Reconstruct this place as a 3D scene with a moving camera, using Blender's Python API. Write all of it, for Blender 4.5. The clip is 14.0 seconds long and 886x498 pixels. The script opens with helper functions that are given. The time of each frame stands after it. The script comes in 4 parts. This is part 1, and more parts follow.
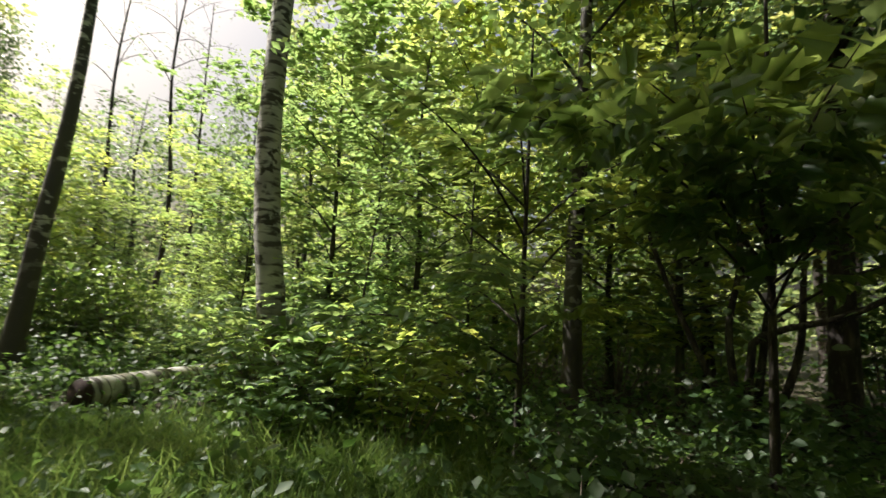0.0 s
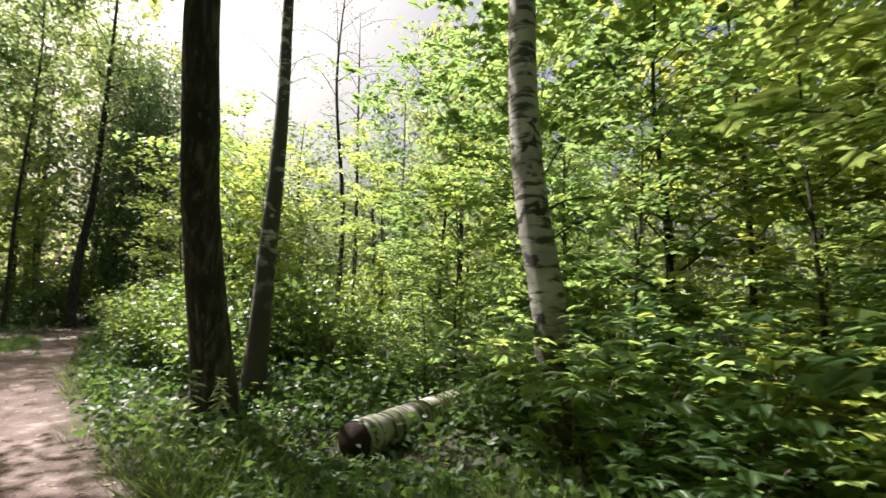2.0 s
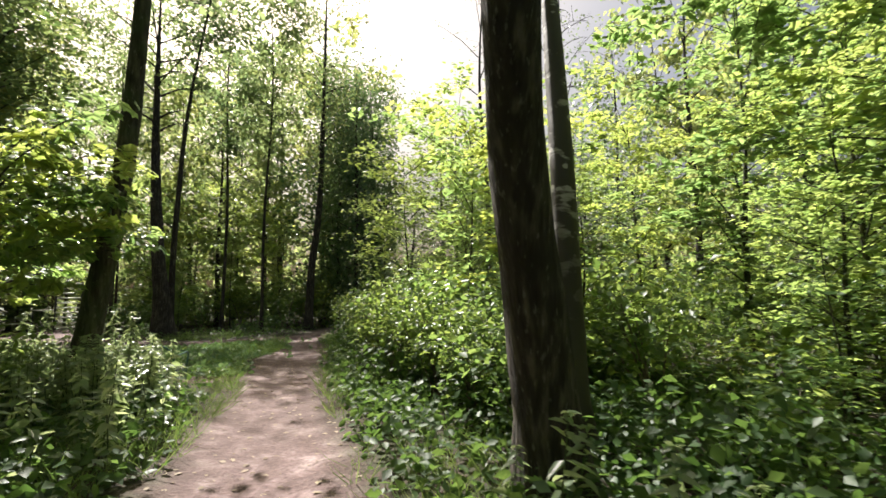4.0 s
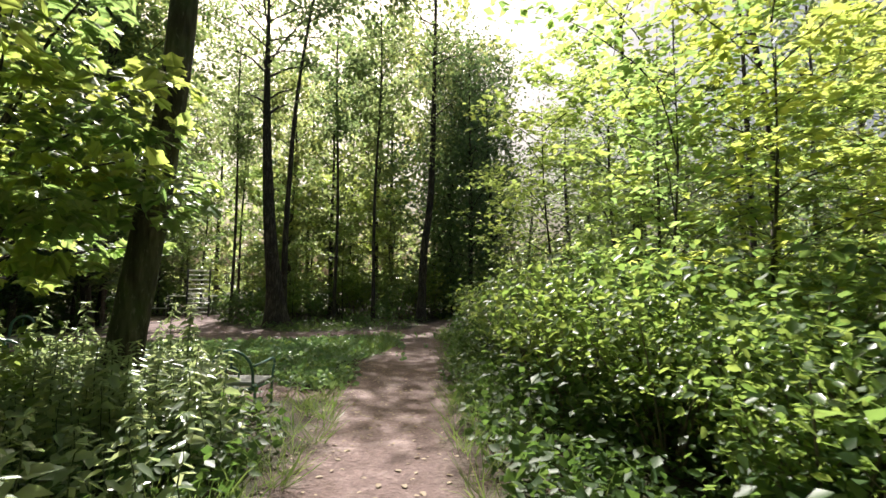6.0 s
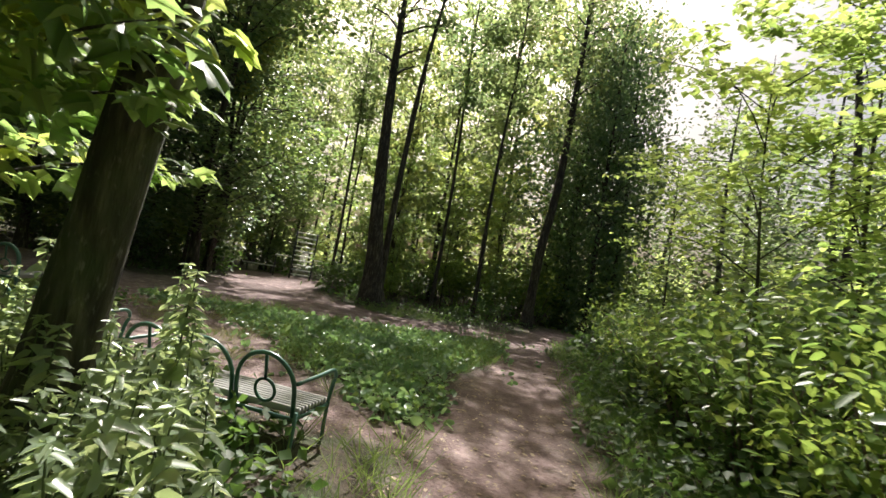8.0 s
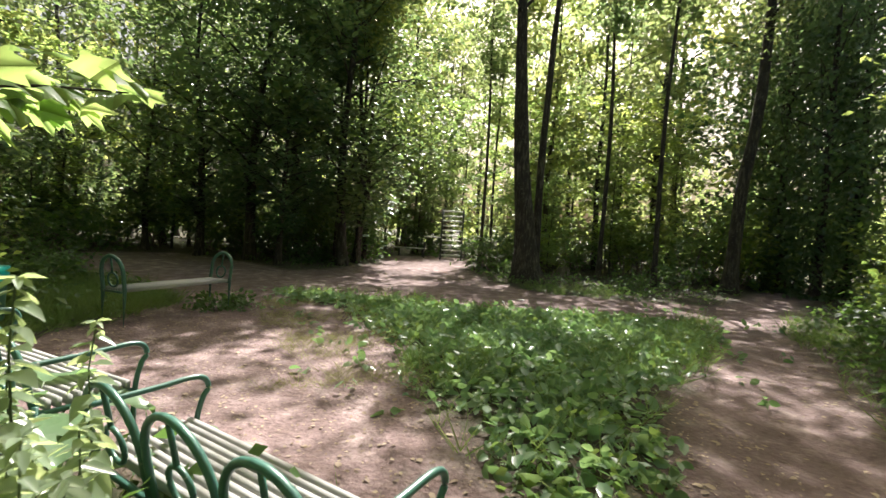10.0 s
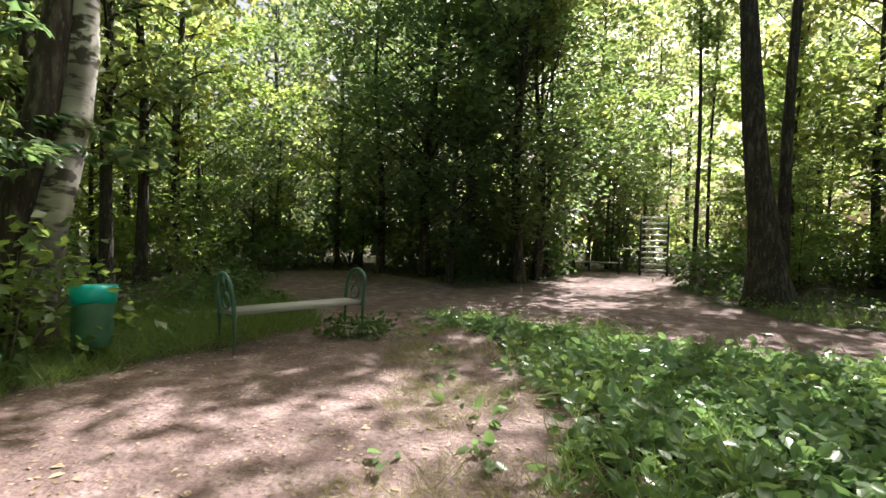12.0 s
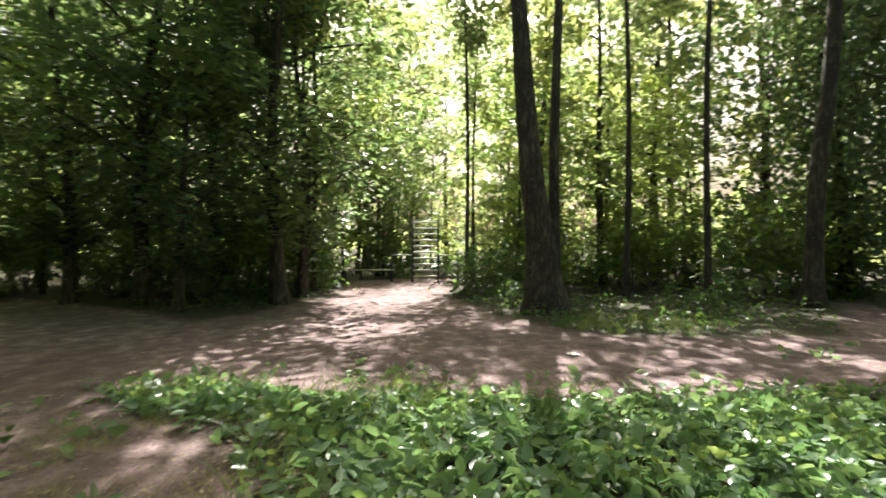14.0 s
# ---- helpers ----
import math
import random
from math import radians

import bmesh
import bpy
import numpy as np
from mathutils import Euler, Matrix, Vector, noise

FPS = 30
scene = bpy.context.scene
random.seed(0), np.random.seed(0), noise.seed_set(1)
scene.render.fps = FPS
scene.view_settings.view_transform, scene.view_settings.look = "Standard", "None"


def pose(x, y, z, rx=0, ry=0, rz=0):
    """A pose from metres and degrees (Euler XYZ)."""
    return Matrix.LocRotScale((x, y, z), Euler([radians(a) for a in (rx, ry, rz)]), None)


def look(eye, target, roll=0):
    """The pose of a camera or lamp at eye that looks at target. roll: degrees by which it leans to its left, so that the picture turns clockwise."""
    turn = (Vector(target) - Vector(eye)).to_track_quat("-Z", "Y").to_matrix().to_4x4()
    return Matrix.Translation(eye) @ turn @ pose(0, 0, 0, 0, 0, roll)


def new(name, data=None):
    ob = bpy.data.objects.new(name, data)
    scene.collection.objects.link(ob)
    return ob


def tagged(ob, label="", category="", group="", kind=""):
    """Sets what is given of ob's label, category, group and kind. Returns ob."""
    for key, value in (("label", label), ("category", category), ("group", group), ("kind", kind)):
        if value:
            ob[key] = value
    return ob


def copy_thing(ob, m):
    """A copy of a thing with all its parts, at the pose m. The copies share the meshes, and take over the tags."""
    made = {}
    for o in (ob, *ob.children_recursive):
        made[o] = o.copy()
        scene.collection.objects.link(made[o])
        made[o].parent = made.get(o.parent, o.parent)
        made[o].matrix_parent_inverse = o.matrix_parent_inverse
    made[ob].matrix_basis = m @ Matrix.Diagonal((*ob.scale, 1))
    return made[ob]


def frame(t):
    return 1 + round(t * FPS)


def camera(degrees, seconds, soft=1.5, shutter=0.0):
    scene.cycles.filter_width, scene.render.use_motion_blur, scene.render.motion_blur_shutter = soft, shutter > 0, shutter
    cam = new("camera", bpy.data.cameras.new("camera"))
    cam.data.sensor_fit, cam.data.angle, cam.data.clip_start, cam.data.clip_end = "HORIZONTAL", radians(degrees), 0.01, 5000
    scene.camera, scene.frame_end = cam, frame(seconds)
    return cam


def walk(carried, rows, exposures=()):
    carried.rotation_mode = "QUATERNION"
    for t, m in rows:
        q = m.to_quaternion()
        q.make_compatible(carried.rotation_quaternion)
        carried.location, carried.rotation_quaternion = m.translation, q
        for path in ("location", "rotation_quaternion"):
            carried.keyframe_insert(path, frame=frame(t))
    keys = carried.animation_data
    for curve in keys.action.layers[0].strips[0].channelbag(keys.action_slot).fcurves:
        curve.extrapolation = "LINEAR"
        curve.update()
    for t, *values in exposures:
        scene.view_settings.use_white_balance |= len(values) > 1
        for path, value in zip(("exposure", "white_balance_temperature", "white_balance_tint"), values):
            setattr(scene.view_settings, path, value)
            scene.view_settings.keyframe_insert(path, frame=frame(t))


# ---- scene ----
cam = camera(86.5, 14.0, soft=1.5, shutter=0.2)
PATH = [
    (0.0, 0.000, 0.000, 1.378, 96.84, -3.52, 0.00),
    (0.5, -0.579, 0.294, 1.380, 96.85, -6.27, -9.69),
    (1.0, -1.089, 0.551, 1.397, 93.98, -5.65, -4.13),
    (1.5, -1.560, 0.917, 1.402, 94.23, -4.05, 4.11),
    (2.0, -2.010, 1.309, 1.399, 96.44, -1.03, 15.08),
    (2.5, -2.640, 1.648, 1.322, 94.61, -0.70, 20.60),
    (3.0, -3.200, 2.076, 1.319, 94.33, -3.04, 24.41),
    (3.5, -3.802, 2.423, 1.297, 92.60, -0.97, 30.95),
    (4.0, -4.337, 2.703, 1.267, 96.47, 0.51, 36.70),
    (6.5, -7.054, 4.543, 1.351, 94.88, -2.73, 52.22),
    (7.0, -7.588, 4.790, 1.385, 95.18, -5.78, 55.29),
    (9.5, -10.082, 5.893, 1.366, 88.25, -6.89, 74.33),
    (10.0, -10.594, 6.090, 1.363, 87.85, -3.65, 80.27),
    (10.5, -11.052, 6.280, 1.350, 89.19, -2.94, 88.63),
    (11.0, -11.516, 6.374, 1.346, 90.25, -3.29, 103.97),
    (11.5, -11.999, 6.480, 1.329, 87.39, -1.53, 110.28),
    (12.0, -12.558, 6.508, 1.235, 88.85, -1.59, 103.42),
    (12.5, -13.112, 6.467, 1.254, 88.74, 0.15, 108.84),
    (13.0, -13.734, 6.396, 1.265, 88.55, -1.48, 102.55),
    (13.5, -14.305, 6.392, 1.301, 88.71, -2.59, 92.40),
    (14.0, -14.896, 6.451, 1.337, 89.89, -0.12, 75.60),
]
walk(cam, [(t, pose(x, y, z, rx, ry, rz)) for t, x, y, z, rx, ry, rz in PATH],
     exposures=[(0.0, 1.25), (0.5, 1.65), (1.0, 1.7), (2.0, 1.3), (3.0, 1.12), (3.5, 1.08), (4.2, 1.2), (6.3, 1.25), (7.0, 1.1), (9.5, 1.7), (11.5, 1.8), (13.0, 2.05), (14.0, 2.15)])

# ---- world, sun, exposure ----
SUN_YAW, SUN_UP = 69.0, 50.0
sun_dir = Vector((-math.sin(radians(SUN_YAW)) * math.cos(radians(SUN_UP)), math.cos(radians(SUN_YAW)) * math.cos(radians(SUN_UP)), math.sin(radians(SUN_UP))))
world = bpy.data.worlds.new("sky_world")
scene.world = world
world.use_nodes = True
wn = world.node_tree.nodes
sky = wn.new("ShaderNodeTexSky")
sky.sky_type, sky.sun_disc = "NISHITA", False
sky.sun_elevation, sky.sun_rotation = radians(SUN_UP), radians(-SUN_YAW)
sky.dust_density, sky.air_density, sky.ozone_density = 10.0, 1.3, 0.5
wn["Background"].inputs[1].default_value = 0.057
world.node_tree.links.new(sky.outputs[0], wn["Background"].inputs[0])
lamp = bpy.data.lights.new("sun", "SUN")
lamp.energy, lamp.angle, lamp.color = 5.0, radians(0.53), (1.0, 0.95, 0.89)
sun = new("sun", lamp)
sun.matrix_world = look(sun_dir * 60, (0, 0, 0))

# ---- materials ----
def material(name, base=(0.5, 0.5, 0.5), rough=0.7, metal=0.0):
    m = bpy.data.materials.new(name)
    m.use_nodes = True
    b = m.node_tree.nodes["Principled BSDF"]
    b.inputs["Base Color"].default_value = (*base, 1)
    b.inputs["Roughness"].default_value, b.inputs["Metallic"].default_value = rough, metal
    return m, m.node_tree.nodes, m.node_tree.links, b


def noise_node(n, l, scale, detail=4.0, stretch=(1, 1, 1), coord="Object"):
    tc, mp, no = n.new("ShaderNodeTexCoord"), n.new("ShaderNodeMapping"), n.new("ShaderNodeTexNoise")
    mp.inputs["Scale"].default_value = stretch
    no.inputs["Scale"].default_value, no.inputs["Detail"].default_value = scale, detail
    l.new(tc.outputs[coord], mp.inputs[0])
    l.new(mp.outputs[0], no.inputs["Vector"])
    return no.outputs["Fac"]


def ramp(n, l, fac, stops):
    r = n.new("ShaderNodeValToRGB")
    e = r.color_ramp.elements
    while len(e) < len(stops):
        e.new(0.5)
    for k, (at, col) in enumerate(stops):
        e[k].position, e[k].color = at, (*col, 1)
    l.new(fac, r.inputs[0])
    return r.outputs[0]


def mixed(n, l, fac, a, b, kind="MIX"):
    x = n.new("ShaderNodeMix")
    x.data_type, x.blend_type = "RGBA", kind
    for socket, value in ((x.inputs[0], fac), (x.inputs[6], a), (x.inputs[7], b)):
        if isinstance(value, (int, float)):
            socket.default_value = value
        elif isinstance(value, tuple):
            socket.default_value = (*value, 1)
        else:
            l.new(value, socket)
    return x.outputs[2]


def bump(n, l, b, height, strength, distance):
    u = n.new("ShaderNodeBump")
    u.inputs["Strength"].default_value, u.inputs["Distance"].default_value = strength, distance
    l.new(height, u.inputs["Height"])
    l.new(u.outputs[0], b.inputs["Normal"])


def leaf_material(name, low, high, through_low, through_high, rough=0.45, share=0.45, vary=0.0):
    """Leaf blade: varied from leaf to leaf, lets sunlight glow through."""
    m, n, l, b = material(name, low, rough)
    geo = n.new("ShaderNodeNewGeometry")
    rnd = geo.outputs["Random Per Island"]
    big = noise_node(n, l, 0.7, 2.0)
    fac = n.new("ShaderNodeMath")
    fac.operation = "MULTIPLY_ADD"
    fac.inputs[1].default_value = 0.5
    l.new(rnd, fac.inputs[0])
    half = n.new("ShaderNodeMath")
    half.operation = "MULTIPLY"
    half.inputs[1].default_value = 0.6
    l.new(big, half.inputs[0])
    l.new(half.outputs[0], fac.inputs[2])
    col = ramp(n, l, fac.outputs[0], [(0.1, low), (0.9, high)])
    glow = ramp(n, l, fac.outputs[0], [(0.1, through_low), (0.9, through_high)])
    if vary:
        own = ramp(n, l, n.new("ShaderNodeObjectInfo").outputs["Random"], [(0.0, (0.60, 0.76, 0.90)), (0.45, (0.84, 0.93, 0.95)), (1.0, (1.12, 1.08, 0.85))])
        col, glow = mixed(n, l, vary, col, own, "MULTIPLY"), mixed(n, l, vary, glow, own, "MULTIPLY")
    l.new(col, b.inputs["Base Color"])
    tr = n.new("ShaderNodeBsdfTranslucent")
    l.new(glow, tr.inputs["Color"])
    mx = n.new("ShaderNodeMixShader")
    mx.inputs[0].default_value = share
    l.new(b.outputs[0], mx.inputs[1])
    l.new(tr.outputs[0], mx.inputs[2])
    l.new(mx.outputs[0], n["Material Output"].inputs["Surface"])
    return m


LEAF_MAPLE = leaf_material("maple_leaf", (0.055, 0.105, 0.04), (0.115, 0.165, 0.06), (0.36, 0.51, 0.12), (0.74, 0.77, 0.22), 0.38, 0.6, 1.0)
LEAF_CANOPY = leaf_material("canopy_leaf", (0.05, 0.09, 0.04), (0.11, 0.15, 0.065), (0.30, 0.42, 0.13), (0.65, 0.64, 0.25), 0.36, 0.55, 1.0)
LEAF_BIRCH = leaf_material("birch_leaf", (0.05, 0.085, 0.045), (0.11, 0.14, 0.08), (0.22, 0.32, 0.11), (0.44, 0.50, 0.20), 0.38, 0.5, 0.7)
LEAF_DARK = leaf_material("linden_leaf", (0.04, 0.08, 0.042), (0.085, 0.13, 0.065), (0.16, 0.29, 0.09), (0.40, 0.48, 0.17), 0.32, 0.45, 0.7)
LEAF_SHRUB = leaf_material("shrub_leaf", (0.045, 0.09, 0.036), (0.10, 0.155, 0.055), (0.20, 0.34, 0.07), (0.48, 0.55, 0.13), 0.36, 0.5, 0.8)
# darker copy of the shrub leaf, with undergrowth shade in its colour
LEAF_HERB_SHADED = leaf_material("shaded_herb_leaf", (0.026, 0.06, 0.022), (0.06, 0.11, 0.036), (0.10, 0.22, 0.04), (0.24, 0.36, 0.08), 0.5, 0.38)
# base paler than nettle green: sun glare is put into the colour
LEAF_NETTLE_SUNLIT = leaf_material("sunlit_nettle_leaf", (0.16, 0.22, 0.145), (0.27, 0.33, 0.235), (0.34, 0.46, 0.17), (0.62, 0.68, 0.32), 0.26, 0.48)
LEAF_DOCK = leaf_material("dock_leaf", (0.085, 0.165, 0.088), (0.18, 0.26, 0.145), (0.16, 0.33, 0.10), (0.36, 0.50, 0.18), 0.31, 0.40)
GRASS = leaf_material("grass_blade", (0.06, 0.12, 0.03), (0.14, 0.20, 0.07), (0.14, 0.27, 0.05), (0.32, 0.40, 0.10), 0.4, 0.38)
GRASS_DRY = leaf_material("dry_grass_blade", (0.16, 0.17, 0.06), (0.36, 0.33, 0.17), (0.20, 0.24, 0.06), (0.40, 0.38, 0.14), 0.5, 0.3)
LEAF_DRY = leaf_material("dry_leaf", (0.12, 0.075, 0.045), (0.40, 0.32, 0.22), (0.10, 0.06, 0.02), (0.2, 0.12, 0.04), 0.7, 0.15)


def bark_material(name, low, high, moss=0.0):
    m, n, l, b = material(name, low, 0.9)
    f = noise_node(n, l, 17.0, 8.0, (1, 1, 0.2))
    g = noise_node(n, l, 2.2, 3.0)
    c = ramp(n, l, f, [(0.32, tuple(0.45 * v for v in low)), (0.5, low), (0.68, high)])
    patch = ramp(n, l, g, [(0.45, (0, 0, 0)), (0.65, (1, 1, 1))])
    c = mixed(n, l, patch, c, (0.05, 0.065, 0.03) if moss else tuple(0.7 * v for v in low))
    fleck = noise_node(n, l, 34.0, 4.0, (1, 1, 0.35))
    c = mixed(n, l, ramp(n, l, fleck, [(0.60, (0, 0, 0)), (0.70, (0.6, 0.6, 0.6))]), c, (0.19, 0.18, 0.155))
    l.new(c, b.inputs["Base Color"])
    bump(n, l, b, f, 1.0, 0.05)
    return m


BARK_DARK = bark_material("dark_bark", (0.042, 0.032, 0.026), (0.125, 0.105, 0.085))
BARK_MOSS = bark_material("mossy_bark", (0.05, 0.042, 0.03), (0.11, 0.10, 0.075), 1.0)


def birch_material(name, foot, marks=0.555):
    """White birch bark with dark cross marks; furrowed and dark towards the foot of the trunk up to the given height."""
    m, n, l, b = material(name, (0.6, 0.58, 0.54), 0.65)
    dash = noise_node(n, l, 5.0, 6.0, (0.8, 0.8, 3.6))
    blot = noise_node(n, l, 5.0, 7.0, (1.0, 1.0, 1.3))
    tint = noise_node(n, l, 1.5, 3.0)
    c = ramp(n, l, tint, [(0.32, (0.15, 0.135, 0.12)), (0.62, (0.54, 0.52, 0.485))])
    c = mixed(n, l, ramp(n, l, dash, [(0.51, (0, 0, 0)), (0.62, (1, 1, 1))]), c, (0.07, 0.06, 0.05))
    c = mixed(n, l, ramp(n, l, blot, [(marks, (0, 0, 0)), (marks + 0.05, (1, 1, 1))]), c, (0.045, 0.037, 0.03))
    tc, sep, sub = n.new("ShaderNodeTexCoord"), n.new("ShaderNodeSeparateXYZ"), n.new("ShaderNodeMath")
    l.new(tc.outputs["Object"], sep.inputs[0])
    sub.operation = "MULTIPLY_ADD"
    sub.inputs[1].default_value = 1.6
    l.new(blot, sub.inputs[0])
    l.new(sep.outputs[2], sub.inputs[2])
    part_way = n.new("ShaderNodeMath")
    part_way.operation = "DIVIDE"
    part_way.inputs[1].default_value = foot + 0.8
    l.new(sub.outputs[0], part_way.inputs[0])
    rough_foot = ramp(n, l, part_way.outputs[0], [(0.5, (1, 1, 1)), (1.0, (0, 0, 0))])
    c = mixed(n, l, rough_foot, c, (0.05, 0.042, 0.034))
    l.new(c, b.inputs["Base Color"])
    bump(n, l, b, blot, 0.5, 0.02)
    return m


BARK_BIRCH = birch_material("birch_bark", 1.5)
BARK_BIRCH_DARK = birch_material("old_birch_bark", 2.4, 0.41)


def ground_material():
    m, n, l, b = material("forest_ground", (0.1, 0.08, 0.06), 0.95)
    at = n.new("ShaderNodeAttribute")
    at.attribute_name = "bare"
    fine, mid, big = noise_node(n, l, 26.0, 6.0), noise_node(n, l, 3.5, 5.0), noise_node(n, l, 0.5, 3.0)
    pebble = n.new("ShaderNodeTexVoronoi")
    pebble.inputs["Scale"].default_value = 38.0
    tc = n.new("ShaderNodeTexCoord")
    l.new(tc.outputs["Object"], pebble.inputs["Vector"])
    dirt = ramp(n, l, mid, [(0.3, (0.088, 0.058, 0.053)), (0.52, (0.142, 0.100, 0.101)), (0.72, (0.28, 0.222, 0.22))])
    dirt = mixed(n, l, 0.8, dirt, ramp(n, l, fine, [(0.3, (0.45, 0.42, 0.40)), (0.7, (0.9, 0.88, 0.86))]), "OVERLAY")
    dirt = mixed(n, l, ramp(n, l, big, [(0.4, (0, 0, 0)), (0.62, (0.6, 0.6, 0.6))]), dirt, (0.092, 0.060, 0.055))
    dirt = mixed(n, l, ramp(n, l, pebble.outputs["Distance"], [(0.05, (0.5, 0.5, 0.5)), (0.16, (0, 0, 0))]), dirt, (0.34, 0.29, 0.25))
    soil = ramp(n, l, fine, [(0.3, (0.018, 0.014, 0.009)), (0.55, (0.05, 0.036, 0.022)), (0.75, (0.10, 0.075, 0.045))])
    soil = mixed(n, l, ramp(n, l, mid, [(0.45, (0, 0, 0)), (0.6, (0.7, 0.7, 0.7))]), soil, (0.035, 0.05, 0.016))
    l.new(mixed(n, l, at.outputs["Fac"], soil, dirt), b.inputs["Base Color"])
    bump(n, l, b, fine, 0.9, 0.035)
    return m


GROUND = ground_material()


def worn_paint(name, colour, chip, rough=0.4):
    m, n, l, b = material(name, colour, rough)
    f, g = noise_node(n, l, 22.0, 5.0), noise_node(n, l, 4.0, 3.0)
    c = ramp(n, l, g, [(0.3, tuple(0.75 * v for v in colour)), (0.7, tuple(min(1, 1.3 * v) for v in colour))])
    c = mixed(n, l, ramp(n, l, f, [(0.66, (0, 0, 0)), (0.72, (1, 1, 1))]), c, chip)
    l.new(c, b.inputs["Base Color"])
    bump(n, l, b, f, 0.25, 0.004)
    return m


GREEN_PAINT = worn_paint("green_paint", (0.045, 0.115, 0.092), (0.22, 0.23, 0.21), 0.32)
BIN_GREEN = worn_paint("bin_green", (0.055, 0.15, 0.10), (0.05, 0.12, 0.07), 0.45)
LINER = worn_paint("bin_liner", (0.008, 0.44, 0.42), (0.02, 0.52, 0.50), 0.28)
STEEL = worn_paint("pale_bar", (0.68, 0.69, 0.64), (0.2, 0.16, 0.12), 0.4)
DARK_STEEL = worn_paint("dark_post", (0.035, 0.04, 0.038), (0.10, 0.08, 0.06), 0.5)


def slat_material():
    m, n, l, b = material("weathered_slat", (0.4, 0.38, 0.35), 0.8)
    oi = n.new("ShaderNodeObjectInfo")
    f = noise_node(n, l, 14.0, 5.0, (0.08, 1, 1))
    c = ramp(n, l, f, [(0.3, (0.13, 0.125, 0.12)), (0.55, (0.27, 0.265, 0.255)), (0.75, (0.40, 0.395, 0.385))])
    c = mixed(n, l, 0.35, c, ramp(n, l, oi.outputs["Random"], [(0.0, (0.26, 0.255, 0.25)), (1.0, (0.5, 0.495, 0.485))]))
    l.new(c, b.inputs["Base Color"])
    bump(n, l, b, f, 0.4, 0.004)
    return m


SLAT = slat_material()
CUT_WOOD, _n, _l, _b = material("old_cut_wood", (0.09, 0.035, 0.022), 0.9)
_l.new(ramp(_n, _l, noise_node(_n, _l, 18.0, 5.0), [(0.3, (0.014, 0.008, 0.006)), (0.7, (0.052, 0.026, 0.019))]), _b.inputs["Base Color"])
STEM, _n, _l, _b = material("green_stem", (0.06, 0.09, 0.03), 0.6)
TWIG, _n, _l, _b = material("dry_twig", (0.14, 0.11, 0.085), 0.85)
_l.new(ramp(_n, _l, noise_node(_n, _l, 9.0, 4.0), [(0.3, (0.07, 0.055, 0.04)), (0.7, (0.24, 0.20, 0.16))]), _b.inputs["Base Color"])


# ---- mesh building ----
rng = np.random.default_rng(7)


def build(name, verts, faces, mat, parent=None, label="", smooth=False):
    """One mesh object out of arrays: verts (n, 3), faces a list of (m, k) index arrays."""
    me = bpy.data.meshes.new(name)
    verts = np.asarray(verts, dtype=np.float32)
    faces = [np.asarray(f, dtype=np.int32) for f in faces if len(f)]
    loops = np.concatenate([f.ravel() for f in faces])
    totals = np.concatenate([np.full(len(f), f.shape[1], np.int32) for f in faces])
    starts = np.concatenate([[0], np.cumsum(totals)[:-1]]).astype(np.int32)
    me.vertices.add(len(verts))
    me.vertices.foreach_set("co", verts.ravel())
    me.loops.add(len(loops))
    me.loops.foreach_set("vertex_index", loops)
    me.polygons.add(len(totals))
    me.polygons.foreach_set("loop_start", starts)
    me.polygons.foreach_set("loop_total", totals)
    if smooth:
        me.polygons.foreach_set("use_smooth", np.ones(len(totals), bool))
    me.materials.append(mat)
    me.update(calc_edges=True)
    ob = new(name, me)
    if parent is not None:
        ob.parent = parent
    if label:
        ob["label"] = label
    return ob


class Heap:
    """Collects pieces of one mesh."""

    def __init__(self):
        self.v, self.f, self.n = [], [], 0

    def add(self, v, faces):
        self.v.append(np.asarray(v, dtype=np.float64))
        self.f += [np.asarray(f) + self.n for f in faces if len(f)]
        self.n += len(v)
        return self

    def make(self, name, mat, parent=None, label="", smooth=False):
        groups = {}
        for f in self.f:
            groups.setdefault(f.shape[1], []).append(f)
        return build(name, np.concatenate(self.v), [np.concatenate(g) for g in groups.values()], mat, parent, label, smooth)


def tube(points, radii, sides=8, wobble=0.0, seed=0, caps=True):
    """A round bar along points, with a radius at each."""
    pts = np.asarray(points, float)
    radii = np.broadcast_to(np.asarray(radii, float), (len(pts),))
    tan = np.gradient(pts, axis=0)
    tan /= np.linalg.norm(tan, axis=1)[:, None] + 1e-9
    ref = np.array([0.0, 0.0, 1.0]) if abs(tan[:, 2]).mean() < 0.75 else np.array([1.0, 0.0, 0.0])
    a = np.cross(tan, ref)
    a /= np.linalg.norm(a, axis=1)[:, None] + 1e-9
    b = np.cross(tan, a)
    ang = np.linspace(0, 2 * np.pi, sides, endpoint=False)
    r = np.repeat(radii[:, None], sides, 1)
    if wobble:
        g = np.random.default_rng(seed)
        r = r * (1 + wobble * (g.random(r.shape) - 0.5) + wobble * np.sin(ang * 3 + g.random() * 6)[None] * 0.5)
    v = pts[:, None] + r[..., None] * (np.cos(ang)[None, :, None] * a[:, None] + np.sin(ang)[None, :, None] * b[:, None])
    k, s = np.meshgrid(np.arange(len(pts) - 1), np.arange(sides), indexing="ij")
    s2 = (s + 1) % sides
    quads = np.stack([k * sides + s, (k + 1) * sides + s, (k + 1) * sides + s2, k * sides + s2], -1).reshape(-1, 4)
    faces = [quads]
    if caps:
        faces += [np.arange(sides)[None], ((len(pts) - 1) * sides + np.arange(sides)[::-1])[None]]
    return v.reshape(-1, 3), faces


